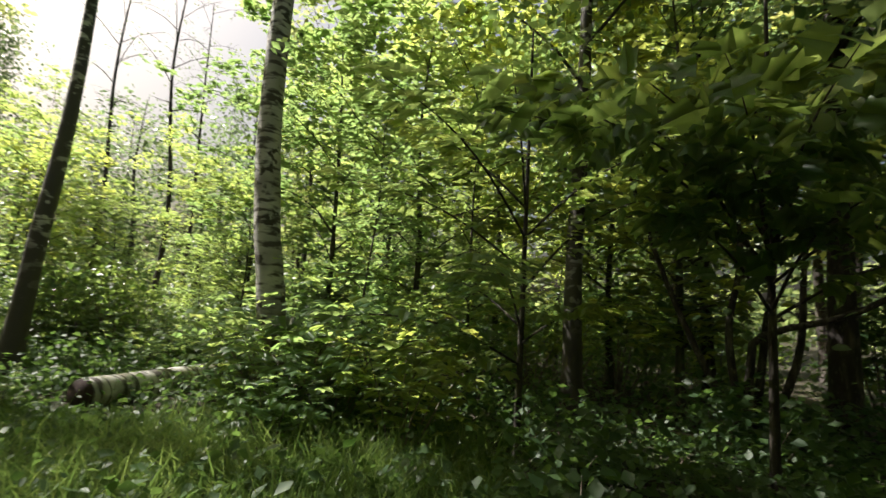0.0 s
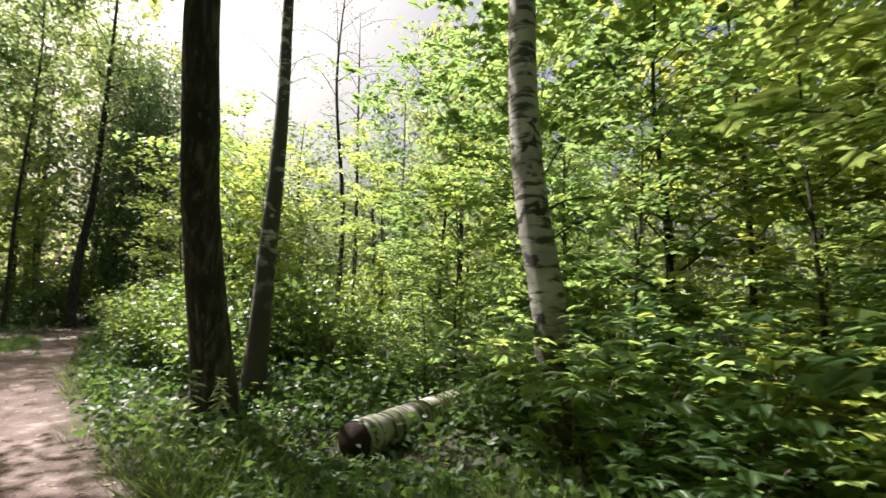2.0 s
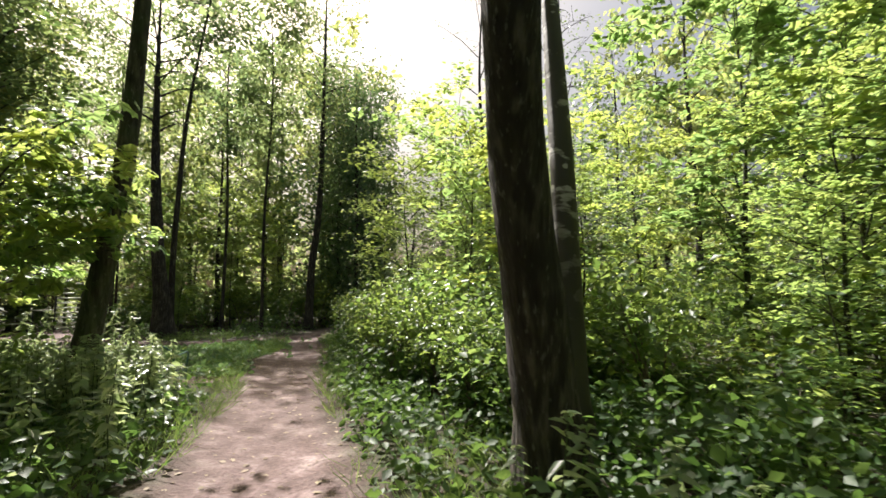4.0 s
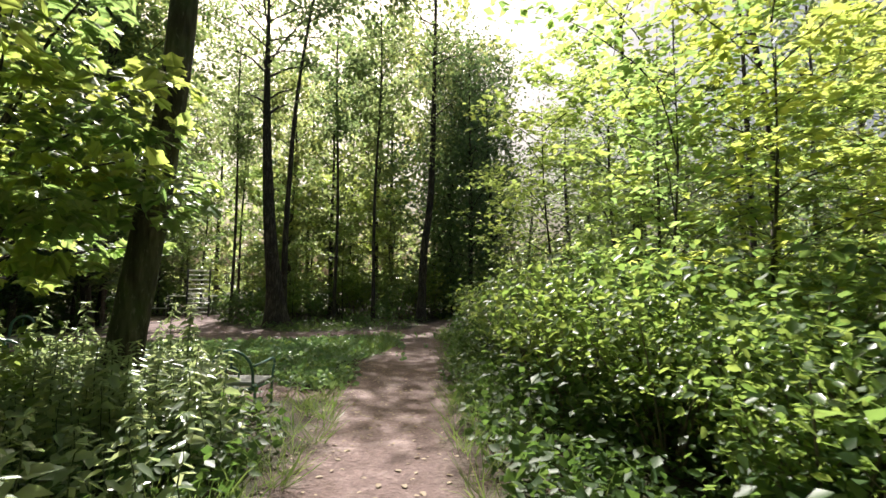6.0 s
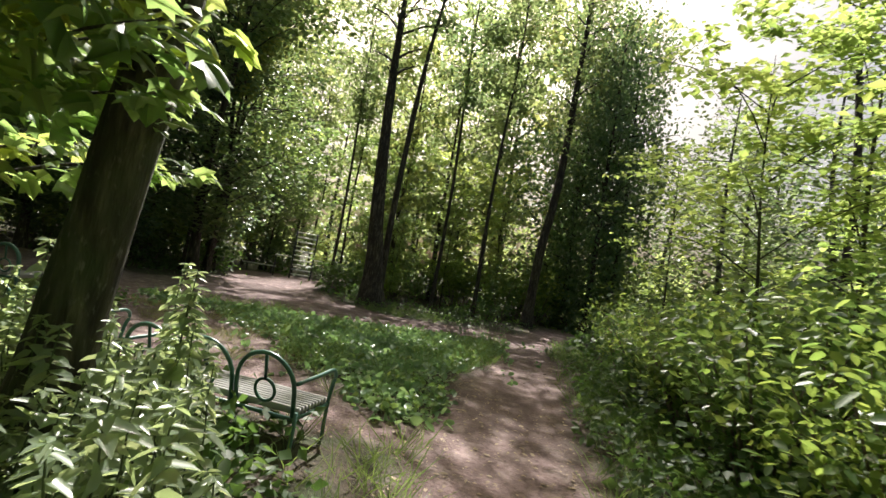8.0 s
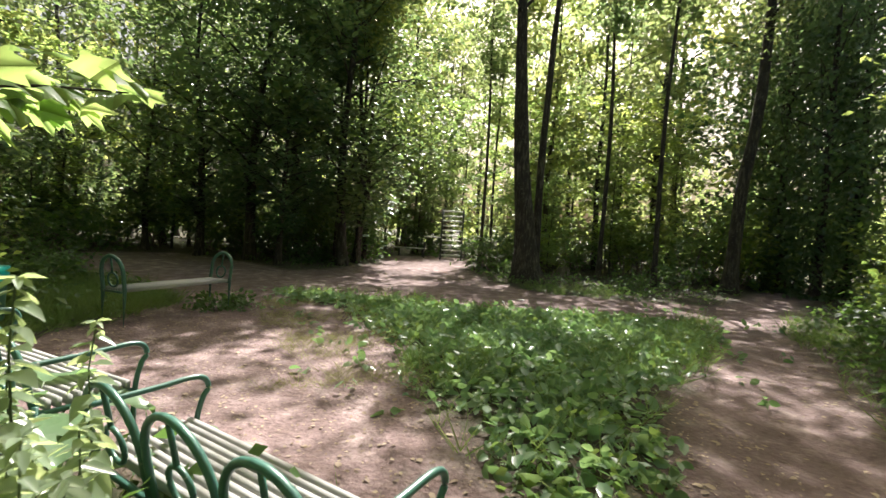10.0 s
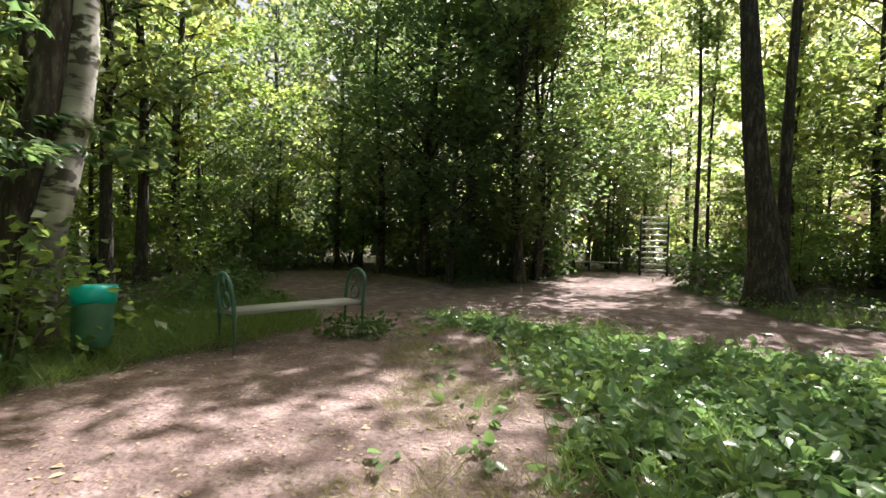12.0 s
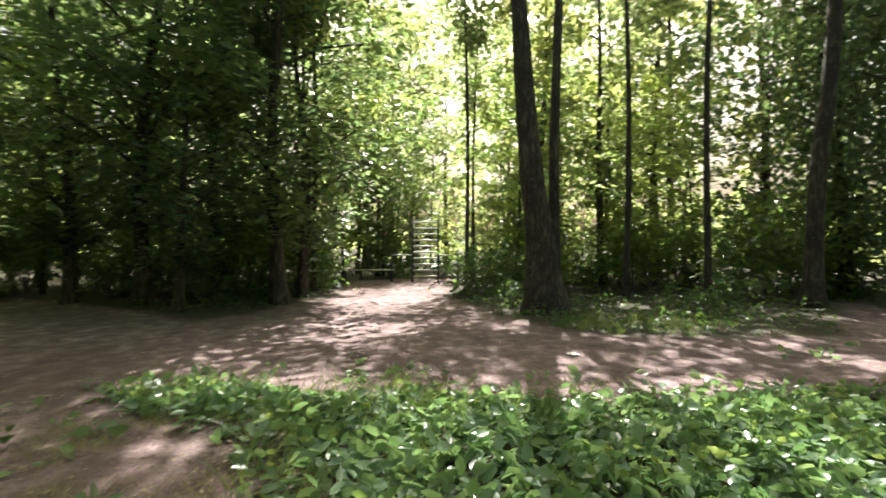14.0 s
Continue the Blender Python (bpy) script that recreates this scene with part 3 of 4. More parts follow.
# trees told apart one by one
for kind, x, y, turn, scale in (
        ("weeping", -24.6, 20.4, 0, 1.0), ("weeping", -26.2, 21.6, 80, 1.05), ("weeping", -25.4, 23.4, 160, 1.0), ("weeping", -23.6, 21.8, 220, 0.95), ("weeping", -22.6, 19.6, 290, 0.9),
        ("linden", -26.6, 5.5, 0, 1.2), ("pole", -27.66, 5.95, 70, 0.8), ("pole", -27.9, 5.15, 10, 0.75), ("linden", -27.3, 2.4, 100, 1.25), ("linden", -27.9, 5.9, 200, 1.0), ("linden", -28.0, 0.6, 300, 1.0), ("linden", -29.6, 3.6, 45, 1.3), ("linden", -30.6, 6.0, 45, 0.9), ("linden", -25.6, 3.6, 145, 0.7),
        ("broad_maple", -2.6, 10.6, 20, 0.95), ("broad_maple", -4.9, 11.9, 140, 0.75), ("broad_maple", -0.6, 9.2, 260, 0.9), ("broad_maple", 1.2, 11.2, 330, 1.0), ("broad_maple", -3.9, 9.2, 75, 0.42), ("broad_maple", 3.2, 9.0, 75, 0.9), ("maple", -7.0, 13.2, 15, 0.6),
        ("broad_maple", 3.2, 6.4, 10, 0.8), ("maple", 5.6, 4.0, 50, 0.9), ("linden", 6.4, 6.4, 0, 0.8), ("linden", 4.6, 8.2, 200, 0.8), ("maple", 5.4, 1.6, 150, 0.8), ("linden", 7.6, 2.6, 90, 0.8),
        ("sapling", -1.2, 7.4, 0, 0.8), ("sapling", 0.4, 6.8, 90, 0.9), ("sapling", -4.1, 8.0, 200, 0.4), ("sapling", -9.3, 10.4, 110, 0.9),
        ("sapling", -12.0, 11.5, 240, 0.9), ("sapling", -14.8, 13.6, 290, 0.8), ("maple", -11.4, 12.8, 60, 0.7), ("broad_maple", -8.2, 10.9, 30, 0.4), ("maple", -9.9, 11.0, 200, 0.4), ("broad_maple", -6.9, 9.7, 100, 0.36), ("sapling", -8.7, 9.3, 0, 0.75), ("sapling", -7.7, 8.9, 0, 0.7),
        ("bare", -13.9, 18.4, 0, 1.0), ("bare", -11.0, 19.8, 130, 0.9), ("bare", -9.4, 15.2, 70, 0.85),
        ("aspen", -29.6, 13.8, 30, 0.95), ("aspen", -30.2, 16.4, 130, 1.05), ("pole", -28.6, 10.7, 30, 0.87), ("pole", -25.7, 14.2, 0, 1.0), ("pole", -24.0, 15.2, 100, 1.0), ("pole", -29.5, 6.2, 50, 1.0), ("pole", -31.8, 12.0, 200, 0.8), ("sapling", -26.3, 12.6, 50, 0.6), ("sapling", -26.9, 15.3, 150, 0.9), ("birch", -32.4, 14.8, 10, 0.75), ("maple", -41.5, 8.4, 170, 1.1), ("aspen", -53.5, 14.2, 20, 1.55), ("aspen", -54.5, 17.0, 140, 1.55), ("birch", -52.0, 12.0, 250, 1.5), ("maple", -42.5, 12.8, 50, 1.15), ("birch", -47.0, 12.2, 70, 1.2), ("aspen", -33.4, 21.4, 20, 1.5), ("aspen", -35.6, 24.0, 140, 1.5), ("aspen", -31.2, 24.6, 250, 1.5), ("aspen", -43.0, 21.0, 80, 1.5), ("linden", -31.2, 3.0, 80, 0.65), ("linden", -29.2, -1.6, 10, 0.8), ("linden", -35.8, 9.1, 80, 0.45), ("linden", -36.6, 10.6, 190, 0.4), ("linden", -34.4, 12.7, 290, 0.3), ("maple", -30.0, 13.0, 80, 0.8),
        ("aspen", -17.8, -0.9, 200, 0.9), ("aspen", -19.9, -1.9, 120, 0.9), ("aspen", -21.5, -2.8, 40, 0.95), ("aspen", -23.6, -3.8, 240, 1.0), ("maple", -25.0, -4.4, 60, 0.9), ("maple", -22.6, -5.4, 300, 0.9),
        ("maple", -31.4, 17.4, 0, 0.9), ("maple", -33.4, 19.2, 80, 0.95), ("maple", -29.6, 19.8, 160, 0.75), ("maple", -34.2, 15.4, 30, 0.95), ("maple", -36.4, 18.0, 60, 1.05), ("maple", -36.0, 14.8, 160, 0.95), ("maple", -32.0, 21.6, 10, 0.9), ("linden", -29.0, 22.6, 250, 1.0),
        ("linden", -32.0, 1.0, 0, 0.85), ("linden", -33.4, -2.6, 70, 0.9), ("maple", -31.0, -1.4, 150, 0.7), ("linden", -34.6, 4.2, 220, 0.9), ("maple", -29.8, -4.6, 20, 0.8), ("linden", -27.4, -7.0, 90, 0.85), ("aspen", -44.0, 9.0, 0, 1.5), ("aspen", -47.0, 9.6, 90, 1.45), ("aspen", -45.0, 6.8, 200, 1.5), ("aspen", -50.0, 22.5, 300, 1.5), ("maple", -36.2, 7.4, 0, 0.9), ("linden", -37.0, 9.0, 90, 0.7), ("maple", -37.2, 12.2, 200, 0.32), ("maple", -38.8, 10.2, 20, 0.8), ("maple", -39.5, 8.2, 120, 1.1), ("linden", -35.4, 6.2, 40, 0.8), ("maple", -35.2, 13.8, 160, 0.45)):
    plant(kind, x, y, turn, scale)

# the forest round about
pick = np.random.default_rng(5)
for _ in range(9000):
    x, y = pick.uniform(-50, 14), pick.uniform(-20, 40)
    d = float(np.min(np.hypot(WALK[:, 0] - x, WALK[:, 1] - y)))
    if d < 3.6 or d > 33 or float(bareness(x, y)) > -0.9 or float(inside(ISLAND, np.array(x), np.array(y))) > -0.5 or -35 < x < -22 and 6.5 < y < 11.8 or -28.5 < x < -18 and 10 < y < 18.8 or -21 < x < -13.5 and -0.2 < y < 4:
        continue
    if -52 < x < -33 and abs(y - 10.4 - 0.384 * (-32.9 - x)) < 3.4:
        continue
    near = min(math.hypot(x - a, y - b) for a, b in placed)
    if near < ((2.7 if x > -9 and y > 4 and d < 12 else 1.9) if d < 17 else 2.8):
        continue
    way = math.degrees(math.atan2(-(x + 5), y - 3)) % 360
    open_sky = 14 < way < 47 and y > 8
    low_wood = x > -9 and y > 4 and d < 12
    if -11 < x < -3.5 and 7 < y < 12:
        continue
    if open_sky and math.hypot(x + 5, y - 3) < 24:
        continue
    behind = y < 2.5 and x > -9
    if behind and pick.random() < 0.25:
        continue
    r = pick.random()
    kind = ("sapling" if r < 0.3 else "maple" if r < 0.8 else "aspen") if low_wood else ("birch" if r < 0.14 else "aspen" if r < 0.38 else "maple" if r < 0.80 else "linden" if r < 0.88 else "sapling")
    low = 1.0
    if open_sky:
        kind, low = "birch", 0.62
    if x < -14 and y < 1 and kind in ("maple", "sapling") and pick.random() < 0.6:
        kind = "aspen"
    if x < -20 and y < 4 and kind == "maple" and pick.random() < 0.75:
        kind = "aspen"
    # mostly unseen trees, added to hold back the sky's light
    if behind and y < 1.0 or x > 6:
        kind = "sky_screen"
    plant(kind, x, y, pick.uniform(0, 360), pick.uniform(1.1, 1.4) if d > 17 else pick.uniform(0.8, 1.15), pick.uniform(0.9, 1.1) * low * (1.1 if x < -24 and 2 < y < 11 or x < -36 else 0.86 if x < -19 and d < 17 else 1.0))
    if len(placed) > 241:
        break
# low dark trees, added as shade, that close the wood beyond the backless bench
deep = np.random.default_rng(15)
for k in range(20):
    plant("linden", -29 - 3.3 * (k % 5) + deep.uniform(-1, 1), -13 + 4.0 * (k // 5) + deep.uniform(-1.4, 1.4), deep.uniform(0, 360), deep.uniform(0.38, 0.58))
for kind, ob in KINDS.items():
    for o in (*ob.children_recursive, ob):
        bpy.data.objects.remove(o)


# ---- undergrowth ----
def make_shrub(seed, height, spread, count, size, leaf, kind="oval", stems=7, label="", flat=0.65):
    g = np.random.default_rng(seed)
    e = new("shrub")
    wood, spots = Heap(), []
    for k in range(stems):
        az = g.uniform(0, 6.28)
        tip = np.array([math.cos(az) * spread * g.uniform(0.3, 1), math.sin(az) * spread * g.uniform(0.3, 1), height * g.uniform(0.6, 1.0)])
        line = bend((0.05 * math.cos(az), 0.05 * math.sin(az), -0.05), tip, height * 0.12, 6)
        wood.add(*tube(line[::2], np.linspace(0.012, 0.003, 3) * max(1, height), 3, caps=False))
        spots += list(line[2:])
        for j in range(3):
            s = line[2 + j]
            t = s + g.normal(size=3) * spread * 0.3
            spots += [(s + t) / 2, t]
    wood.make("stalk", TWIG, e)["kind"] = "stuff"
    spots = np.array(spots)
    at = spots[g.integers(0, len(spots), count)] + g.normal(size=(count, 3)) * np.array([1, 1, 0.7]) * spread * 0.16
    at[:, 2] = np.maximum(at[:, 2], 0.05)
    Heap().add(*leaves(at, size * (0.6 + 0.7 * g.random(count)), kind, flat, 0.2, g)).make("foliage", leaf, e)
    return tagged(e, label, "shrub", "undergrowth shrubs")


SHRUBS = [make_shrub(51, 1.3, 0.9, 620, 0.12, LEAF_SHRUB, "kite", label="leafy green shrub in the undergrowth"),
          make_shrub(52, 0.8, 0.8, 170, 0.15, LEAF_MAPLE, "maple", label="low maple seedlings with broad lobed leaves", flat=0.85),
          make_shrub(53, 0.6, 0.75, 480, 0.11, LEAF_HERB_SHADED, "kite", label="low green herbs under the trees"),
          make_shrub(54, 1.8, 1.1, 850, 0.12, LEAF_SHRUB, "kite", label="tall leafy bush at the wood's edge"),
          make_shrub(55, 1.2, 0.9, 190, 0.16, LEAF_MAPLE, "maple", label="waist-high maple seedling with broad lobed leaves", flat=0.88),
          make_shrub(56, 1.8, 1.0, 1900, 0.088, LEAF_SHRUB, "oval", stems=12, label="dense leafy bush crowding the trail")]
spots = []
for _ in range(9000):
    x, y = pick.uniform(-40, 9), pick.uniform(-8, 26)
    d = float(np.min(np.hypot(WALK[:, 0] - x, WALK[:, 1] - y)))
    b = float(bareness(x, y))
    if b > -0.75 or d < 2.3 or d > 22 or float(inside(ISLAND, np.array(x), np.array(y))) > -0.3:
        continue
    if min((math.hypot(x - a, y - c) for a, c in spots), default=9) < (0.8 if d < 7 else 1.3):
        continue
    if -19 < x < -11.5 and 2.0 < y < 6.5 or (y < 1.5 and x > -10) and pick.random() < 0.5:
        continue
    if math.hypot(x + 23.4, y - 10.7) < 1.7:
        continue
    if -26.5 < x < -19 and 10 < y < 17 and pick.random() < 0.6 or -25 < x < -14 and y < 2.5 and pick.random() < 0.6 or x > 0.6 and 2 < y < 8 and pick.random() < 0.7:
        continue
    spots.append((x, y))
    edge = b > -1.6
    if -4.6 < x < -2.7 and 3.4 < y < 5.4:
        continue
    if math.hypot(x + 0.3, y - 3.2) < 0.6:
        continue
    front_of_log = -5.2 < x < -2.7 and 3.2 < y < 6.4
    k = 2 if front_of_log or -26.5 < x < -19 and 10 < y < 17 or x > 0.6 and d < 7 else pick.choice([1, 4, 2] if x > -5.2 and y > 2 and d < 6 else [2, 2, 2, 0] if edge else [0, 3, 0, 2])
    put(SHRUBS[k], x, y, pick.uniform(0, 360), pick.uniform(0.45, 0.6) if front_of_log else pick.uniform(1.2, 1.9) if d > 13 else pick.uniform(0.7, 1.15))
    if len(spots) > 335:
        break
# the bushes that crowd the right-hand edge of the trail
for x, y, k, s in ((-1.7, 5.3, 4, 1.15), (-1.1, 4.9, 4, 1.1), (-2.0, 5.65, 4, 1.15), (-0.6, 5.4, 4, 1.2), (-0.3, 4.2, 4, 1.0), (-1.4, 4.1, 4, 0.75), (-2.5, 6.9, 4, 1.2), (-9.5, 8.5, 5, 0.85), (-10.6, 9.4, 5, 0.95), (-9.0, 9.3, 5, 1.05), (-8.1, 7.7, 5, 0.75), (-11.8, 10.3, 5, 0.9), (-13.0, 11.2, 5, 0.85), (-10.9, 10.9, 3, 1.1), (-7.1, 7.1, 5, 0.7), (-8.5, 8.4, 5, 0.95), (-14.4, 12.3, 5, 0.8), (-7.6, 8.4, 5, 0.95), (-6.5, 6.9, 0, 0.8), (-6.9, 7.8, 5, 0.8)):
    put(SHRUBS[k], x, y, 70 * s * x, s)
for ob in SHRUBS:
    for o in (*ob.children_recursive, ob):
        bpy.data.objects.remove(o)


def scatter(count, box_x, box_y, keep, seed):
    g = np.random.default_rng(seed)
    x, y = g.uniform(*box_x, count), g.uniform(*box_y, count)
    k = keep(x, y, g)
    return x[k], y[k], g


def herbs(name, label, cat, xy, per, height, size, kind, mat, wide=0.06, flat=0.6, droop=0.25, seed=3):
    """Rosettes of leaves round each place."""
    x, y, g = xy
    n = len(x)
    k = np.repeat(np.arange(n), per)
    az = g.uniform(0, 6.28, n * per)
    r = wide * (0.3 + g.random(n * per))
    tall = (0.35 + 0.65 * g.random(n))[k]
    at = np.stack([x[k] + np.cos(az) * r, y[k] + np.sin(az) * r, ground_z(x, y)[k] + height * tall * g.random(n * per)], 1)
    ahead = np.stack([np.cos(az), np.sin(az), np.full(n * per, 0.3)], 1)
    ob = Heap().add(*leaves(at, size * (0.55 + 0.7 * g.random(n * per)), kind, flat, droop, g, ahead)).make(name, mat)
    return tagged(ob, label, cat, kind="stuff")


def island_only(x, y, g):
    d = inside(ISLAND, x, y) + 0.25 * waves(x * 1.4, y * 1.4)
    return g.random(len(x)) < np.where(d > -0.3, np.clip(0.12 + d / 0.8, 0, 1), 0.022 * (d > -1.1) * (x < -14))


def tuft_only(x, y, g):
    return (waves(x * 2.3, y * 2.3) > -0.1) & (inside(ISLAND, x, y) < 0.35) & (inside(ISLAND, x, y) > -1.3) & (g.random(len(x)) < 0.6)


herbs("grass", "dry yellow-green grass tufts on the trodden edge", "grass", scatter(3200, (-19, -14.6), (4.5, 6.9), tuft_only, 72), 6, 0.015, 0.13, "blade", GRASS_DRY, 0.05, 0.15, -0.6)
herbs("broad_leaved_herbs", "broad green dock and plantain leaves covering the clearing", "ground cover", scatter(12500, (-20.5, -12), (3.8, 14), island_only, 61), 5, 0.14, 0.112, "oval", LEAF_DOCK, 0.06, 0.55)
herbs("young_herbs", "yellow-green weeds among the broad leaves of the clearing", "ground cover", scatter(4200, (-20.3, -12.2), (4.2, 13.5), lambda x, y, g: (inside(ISLAND, x, y) > 0.1) & (waves(x * 1.9 + 2, y * 1.9) > 0.15), 73), 6, 0.17, 0.075, "kite", LEAF_SHRUB, 0.05, 0.45)
near_walk = lambda x, y: np.min(np.hypot(WALK[None, :, 0] - x[:, None], WALK[None, :, 1] - y[:, None]), axis=1)


def off_log(x, y, g):
    lawn = (x > -19.6) & (x < -15.0) & (y > 1.7) & (y < 4.2)
    return (~lawn | (g.random(len(x)) < 0.12)) & ((x < -4.5) | (x > -2.7) | (y < 3.5) | (y > 5.35) | (g.random(len(x)) < 0.12))


def floor_only(x, y, g):
    b, d = bareness(x, y), near_walk(x, y)
    return (b < -0.12) & off_log(x, y, g) & (d < 13) & (d > 0.5) & (inside(ISLAND, x, y) < 0) & (g.random(len(x)) < np.clip(1.25 - d / 12, 0.15, 1))


herbs("undergrowth", "low green herbs carpeting the forest floor", "undergrowth", scatter(24000, (-30, 6), (-3, 17), floor_only, 62), 4, 0.34, 0.095, "oval", LEAF_HERB_SHADED, 0.10, 0.6)


def close_only(x, y, g):
    b, d = bareness(x, y), near_walk(x, y)
    return (b < -0.2) & off_log(x, y, g) & (d < 6.0) & (d > 0.3) & (inside(ISLAND, x, y) < 0) & (g.random(len(x)) < 0.5 + 0.5 * (waves(x, y) > -0.2))


herbs("undergrowth", "thick green herbs beside the trail", "undergrowth", scatter(30000, (-19, 6), (-3, 11), close_only, 67), 4, 0.42, 0.10, "kite", LEAF_HERB_SHADED, 0.10, 0.6)


def verge_only(x, y, g):
    b = bareness(x, y)
    return (b < 0.05) & (b > -1.2) & (g.random(len(x)) < 0.25 + 0.75 * (waves(x * 0.8, y * 0.8) > 0.1)) & (near_walk(x, y) < 9)


herbs("grass", "fine green grass along the path's edges", "grass", scatter(26000, (-26, 5), (-3, 16), verge_only, 63), 6, 0.02, 0.30, "blade", GRASS, 0.05, 0.05, -0.9)


herbs("undergrowth", "short green herbs before the birch log", "undergrowth", scatter(900, (-4.5, -2.7), (3.5, 5.2), lambda x, y, g: bareness(x, y) < -0.2, 71), 4, 0.10, 0.085, "oval", LEAF_HERB_SHADED, 0.07, 0.6)


herbs("undergrowth", "green weeds round the foot of the backless bench", "undergrowth", scatter(90, (-18.78, -17.88), (3.67, 4.42), lambda x, y, g: g.random(len(x)) < 0.8, 74), 6, 0.22, 0.085, "oval", LEAF_HERB_SHADED, 0.07, 0.5)


def lawn_only(x, y, g):
    b = bareness(x, y)
    return (b < -0.03) & off_log(x, y, g) & (((x < -15) & (y < 3.4)) | (x > -6)) & (near_walk(x, y) > 0.5) & (g.random(len(x)) < 0.65 + 0.35 * (waves(x, y) > 0))


herbs("grass", "dark green grass round the bin and the backless bench", "grass", scatter(6500, (-21, -15.0), (0.3, 3.6), lambda x, y, g: (bareness(x, y) < -0.03) & (g.random(len(x)) < 0.7 + 0.3 * (waves(x, y) > 0)), 68), 6, 0.02, 0.22, "blade", GRASS, 0.06, 0.05, -0.9)
herbs("grass", "long lush grass at the trail's edge", "grass", scatter(3600, (-4.8, 0.6), (1.0, 4.4), lawn_only, 69), 6, 0.02, 0.42, "blade", GRASS, 0.07, 0.08, -0.7)


def litter_only(x, y, g):
    b = bareness(x, y)
    return (b > -0.1) & (g.random(len(x)) < np.clip(0.9 - b * 0.6, 0.12, 1))


herbs("leaf_bits", "small dry leaf scraps and crumbs on the trodden earth", "leaf litter", scatter(9000, (-20, -10), (2.6, 9), lambda x, y, g: bareness(x, y) > -0.15, 70), 1, 0.01, 0.034, "kite", LEAF_DRY, 0.02, 0.85, 0.0)
herbs("fallen_leaves", "dry brown fallen leaves strewn on the earth", "leaf litter", scatter(16000, (-28, -2), (-1, 16), litter_only, 64), 1, 0.012, 0.062, "oval", LEAF_DRY, 0.02, 0.92, 0.02)


def far_woods():
    g = np.random.default_rng(66)
    n = 45000
    az, r = g.uniform(0, 6.283, n), g.uniform(42, 60, n)
    top = 14 + 4 * np.sin(az * 7) + 3 * np.sin(az * 17 + 1) + 2 * np.sin(az * 41)
    gap = np.abs((np.degrees(az) - 90) % 360 - 30) < 16
    top = np.where(gap, 0.32 * top + 1, top)
    at = np.stack([-10 + r * np.cos(az), 6 + r * np.sin(az), top * g.random(n) ** 1.2], 1)
    ob = Heap().add(*leaves(at, 0.5 + 0.4 * g.random(n), "kite", 0.3, 0.2, g)).make("far_woods", LEAF_CANOPY)
    tagged(ob, "distant wall of green forest foliage", "forest", kind="stuff")


far_woods()


# ---- the birch log ----
def birch_log():
    e = new("log")
    e.matrix_basis = pose(-3.84, 5.22, 0.185, 0, 0, 0)
    far = np.array((0.40, 2.05, -0.04))
    line = np.linspace((0, 0, 0), far, 14)
    Heap().add(*tube(line, np.linspace(0.175, 0.16, 14), 20, 0.05, 4, caps=False)).make("bark", BARK_BIRCH_LOG, e, smooth=True)
    out = -far / np.linalg.norm(far)
    Heap().add(*tube([out * -0.02, out * 0.012], [0.168, 0.165], 20)).make("cut_end", CUT_WOOD, e, "dark reddish-brown rotting sawn end")
    Heap().add(*tube([far * 0.99, far + 0.01 * -out], [0.15, 0.15], 20)).make("cut_end", CUT_WOOD, e)
    tagged(e, "felled birch log with white banded bark lying in the undergrowth", "log")


def banded_bark():
    """White bark with dark rings, for a trunk that lies along y."""
    m, n, l, b = material("birch_log_bark", (0.6, 0.58, 0.54), 0.65)
    dash = noise_node(n, l, 3.0, 4.0, (0.8, 5.0, 0.8))
    blot = noise_node(n, l, 4.0, 4.0)
    c = ramp(n, l, blot, [(0.35, (0.24, 0.22, 0.195)), (0.6, (0.50, 0.485, 0.455))])
    c = mixed(n, l, ramp(n, l, dash, [(0.50, (0, 0, 0)), (0.57, (1, 1, 1))]), c, (0.06, 0.05, 0.045))
    l.new(c, b.inputs["Base Color"])
    bump(n, l, b, dash, 0.4, 0.015)
    return m


BARK_BIRCH_LOG = banded_bark()
birch_log()


# ---- benches ----
def arc(cx, cz, r, a0, a1, n=14, tall=1.0):
    t = np.radians(np.linspace(a0, a1, n))
    return np.stack([cx + r * np.cos(t), np.zeros(n), cz + tall * r * np.sin(t)], 1)


def ring_motif(parent, place, cx, seat, r, top):
    """The ring below the arch and the bar that holds it; place turns x-z drawings into the bench's own axes."""
    Heap().add(*tube(place(arc(cx, seat + r + 0.03, r, 0, 360, 22)), 0.012, 6, caps=False)).make("ring", GREEN_PAINT, parent, smooth=True)
    Heap().add(*tube(place(np.array([(cx, 0, seat + 2 * r + 0.03), (cx, 0, top)])), 0.012, 6)).make("bar", GREEN_PAINT, parent, smooth=True)


def slats(parent, length, depth, seat, count):
    w = depth / count
    for k in range(count):
        v, f = box((-length / 2, -w / 2 + 0.0085, -0.03), (length / 2, w / 2 - 0.0085, 0.02), 0.006)
        s = Heap().add(v, f).make("slat", SLAT, parent)
        s.location = (0, -depth / 2 + (k + 0.5) * w, seat)


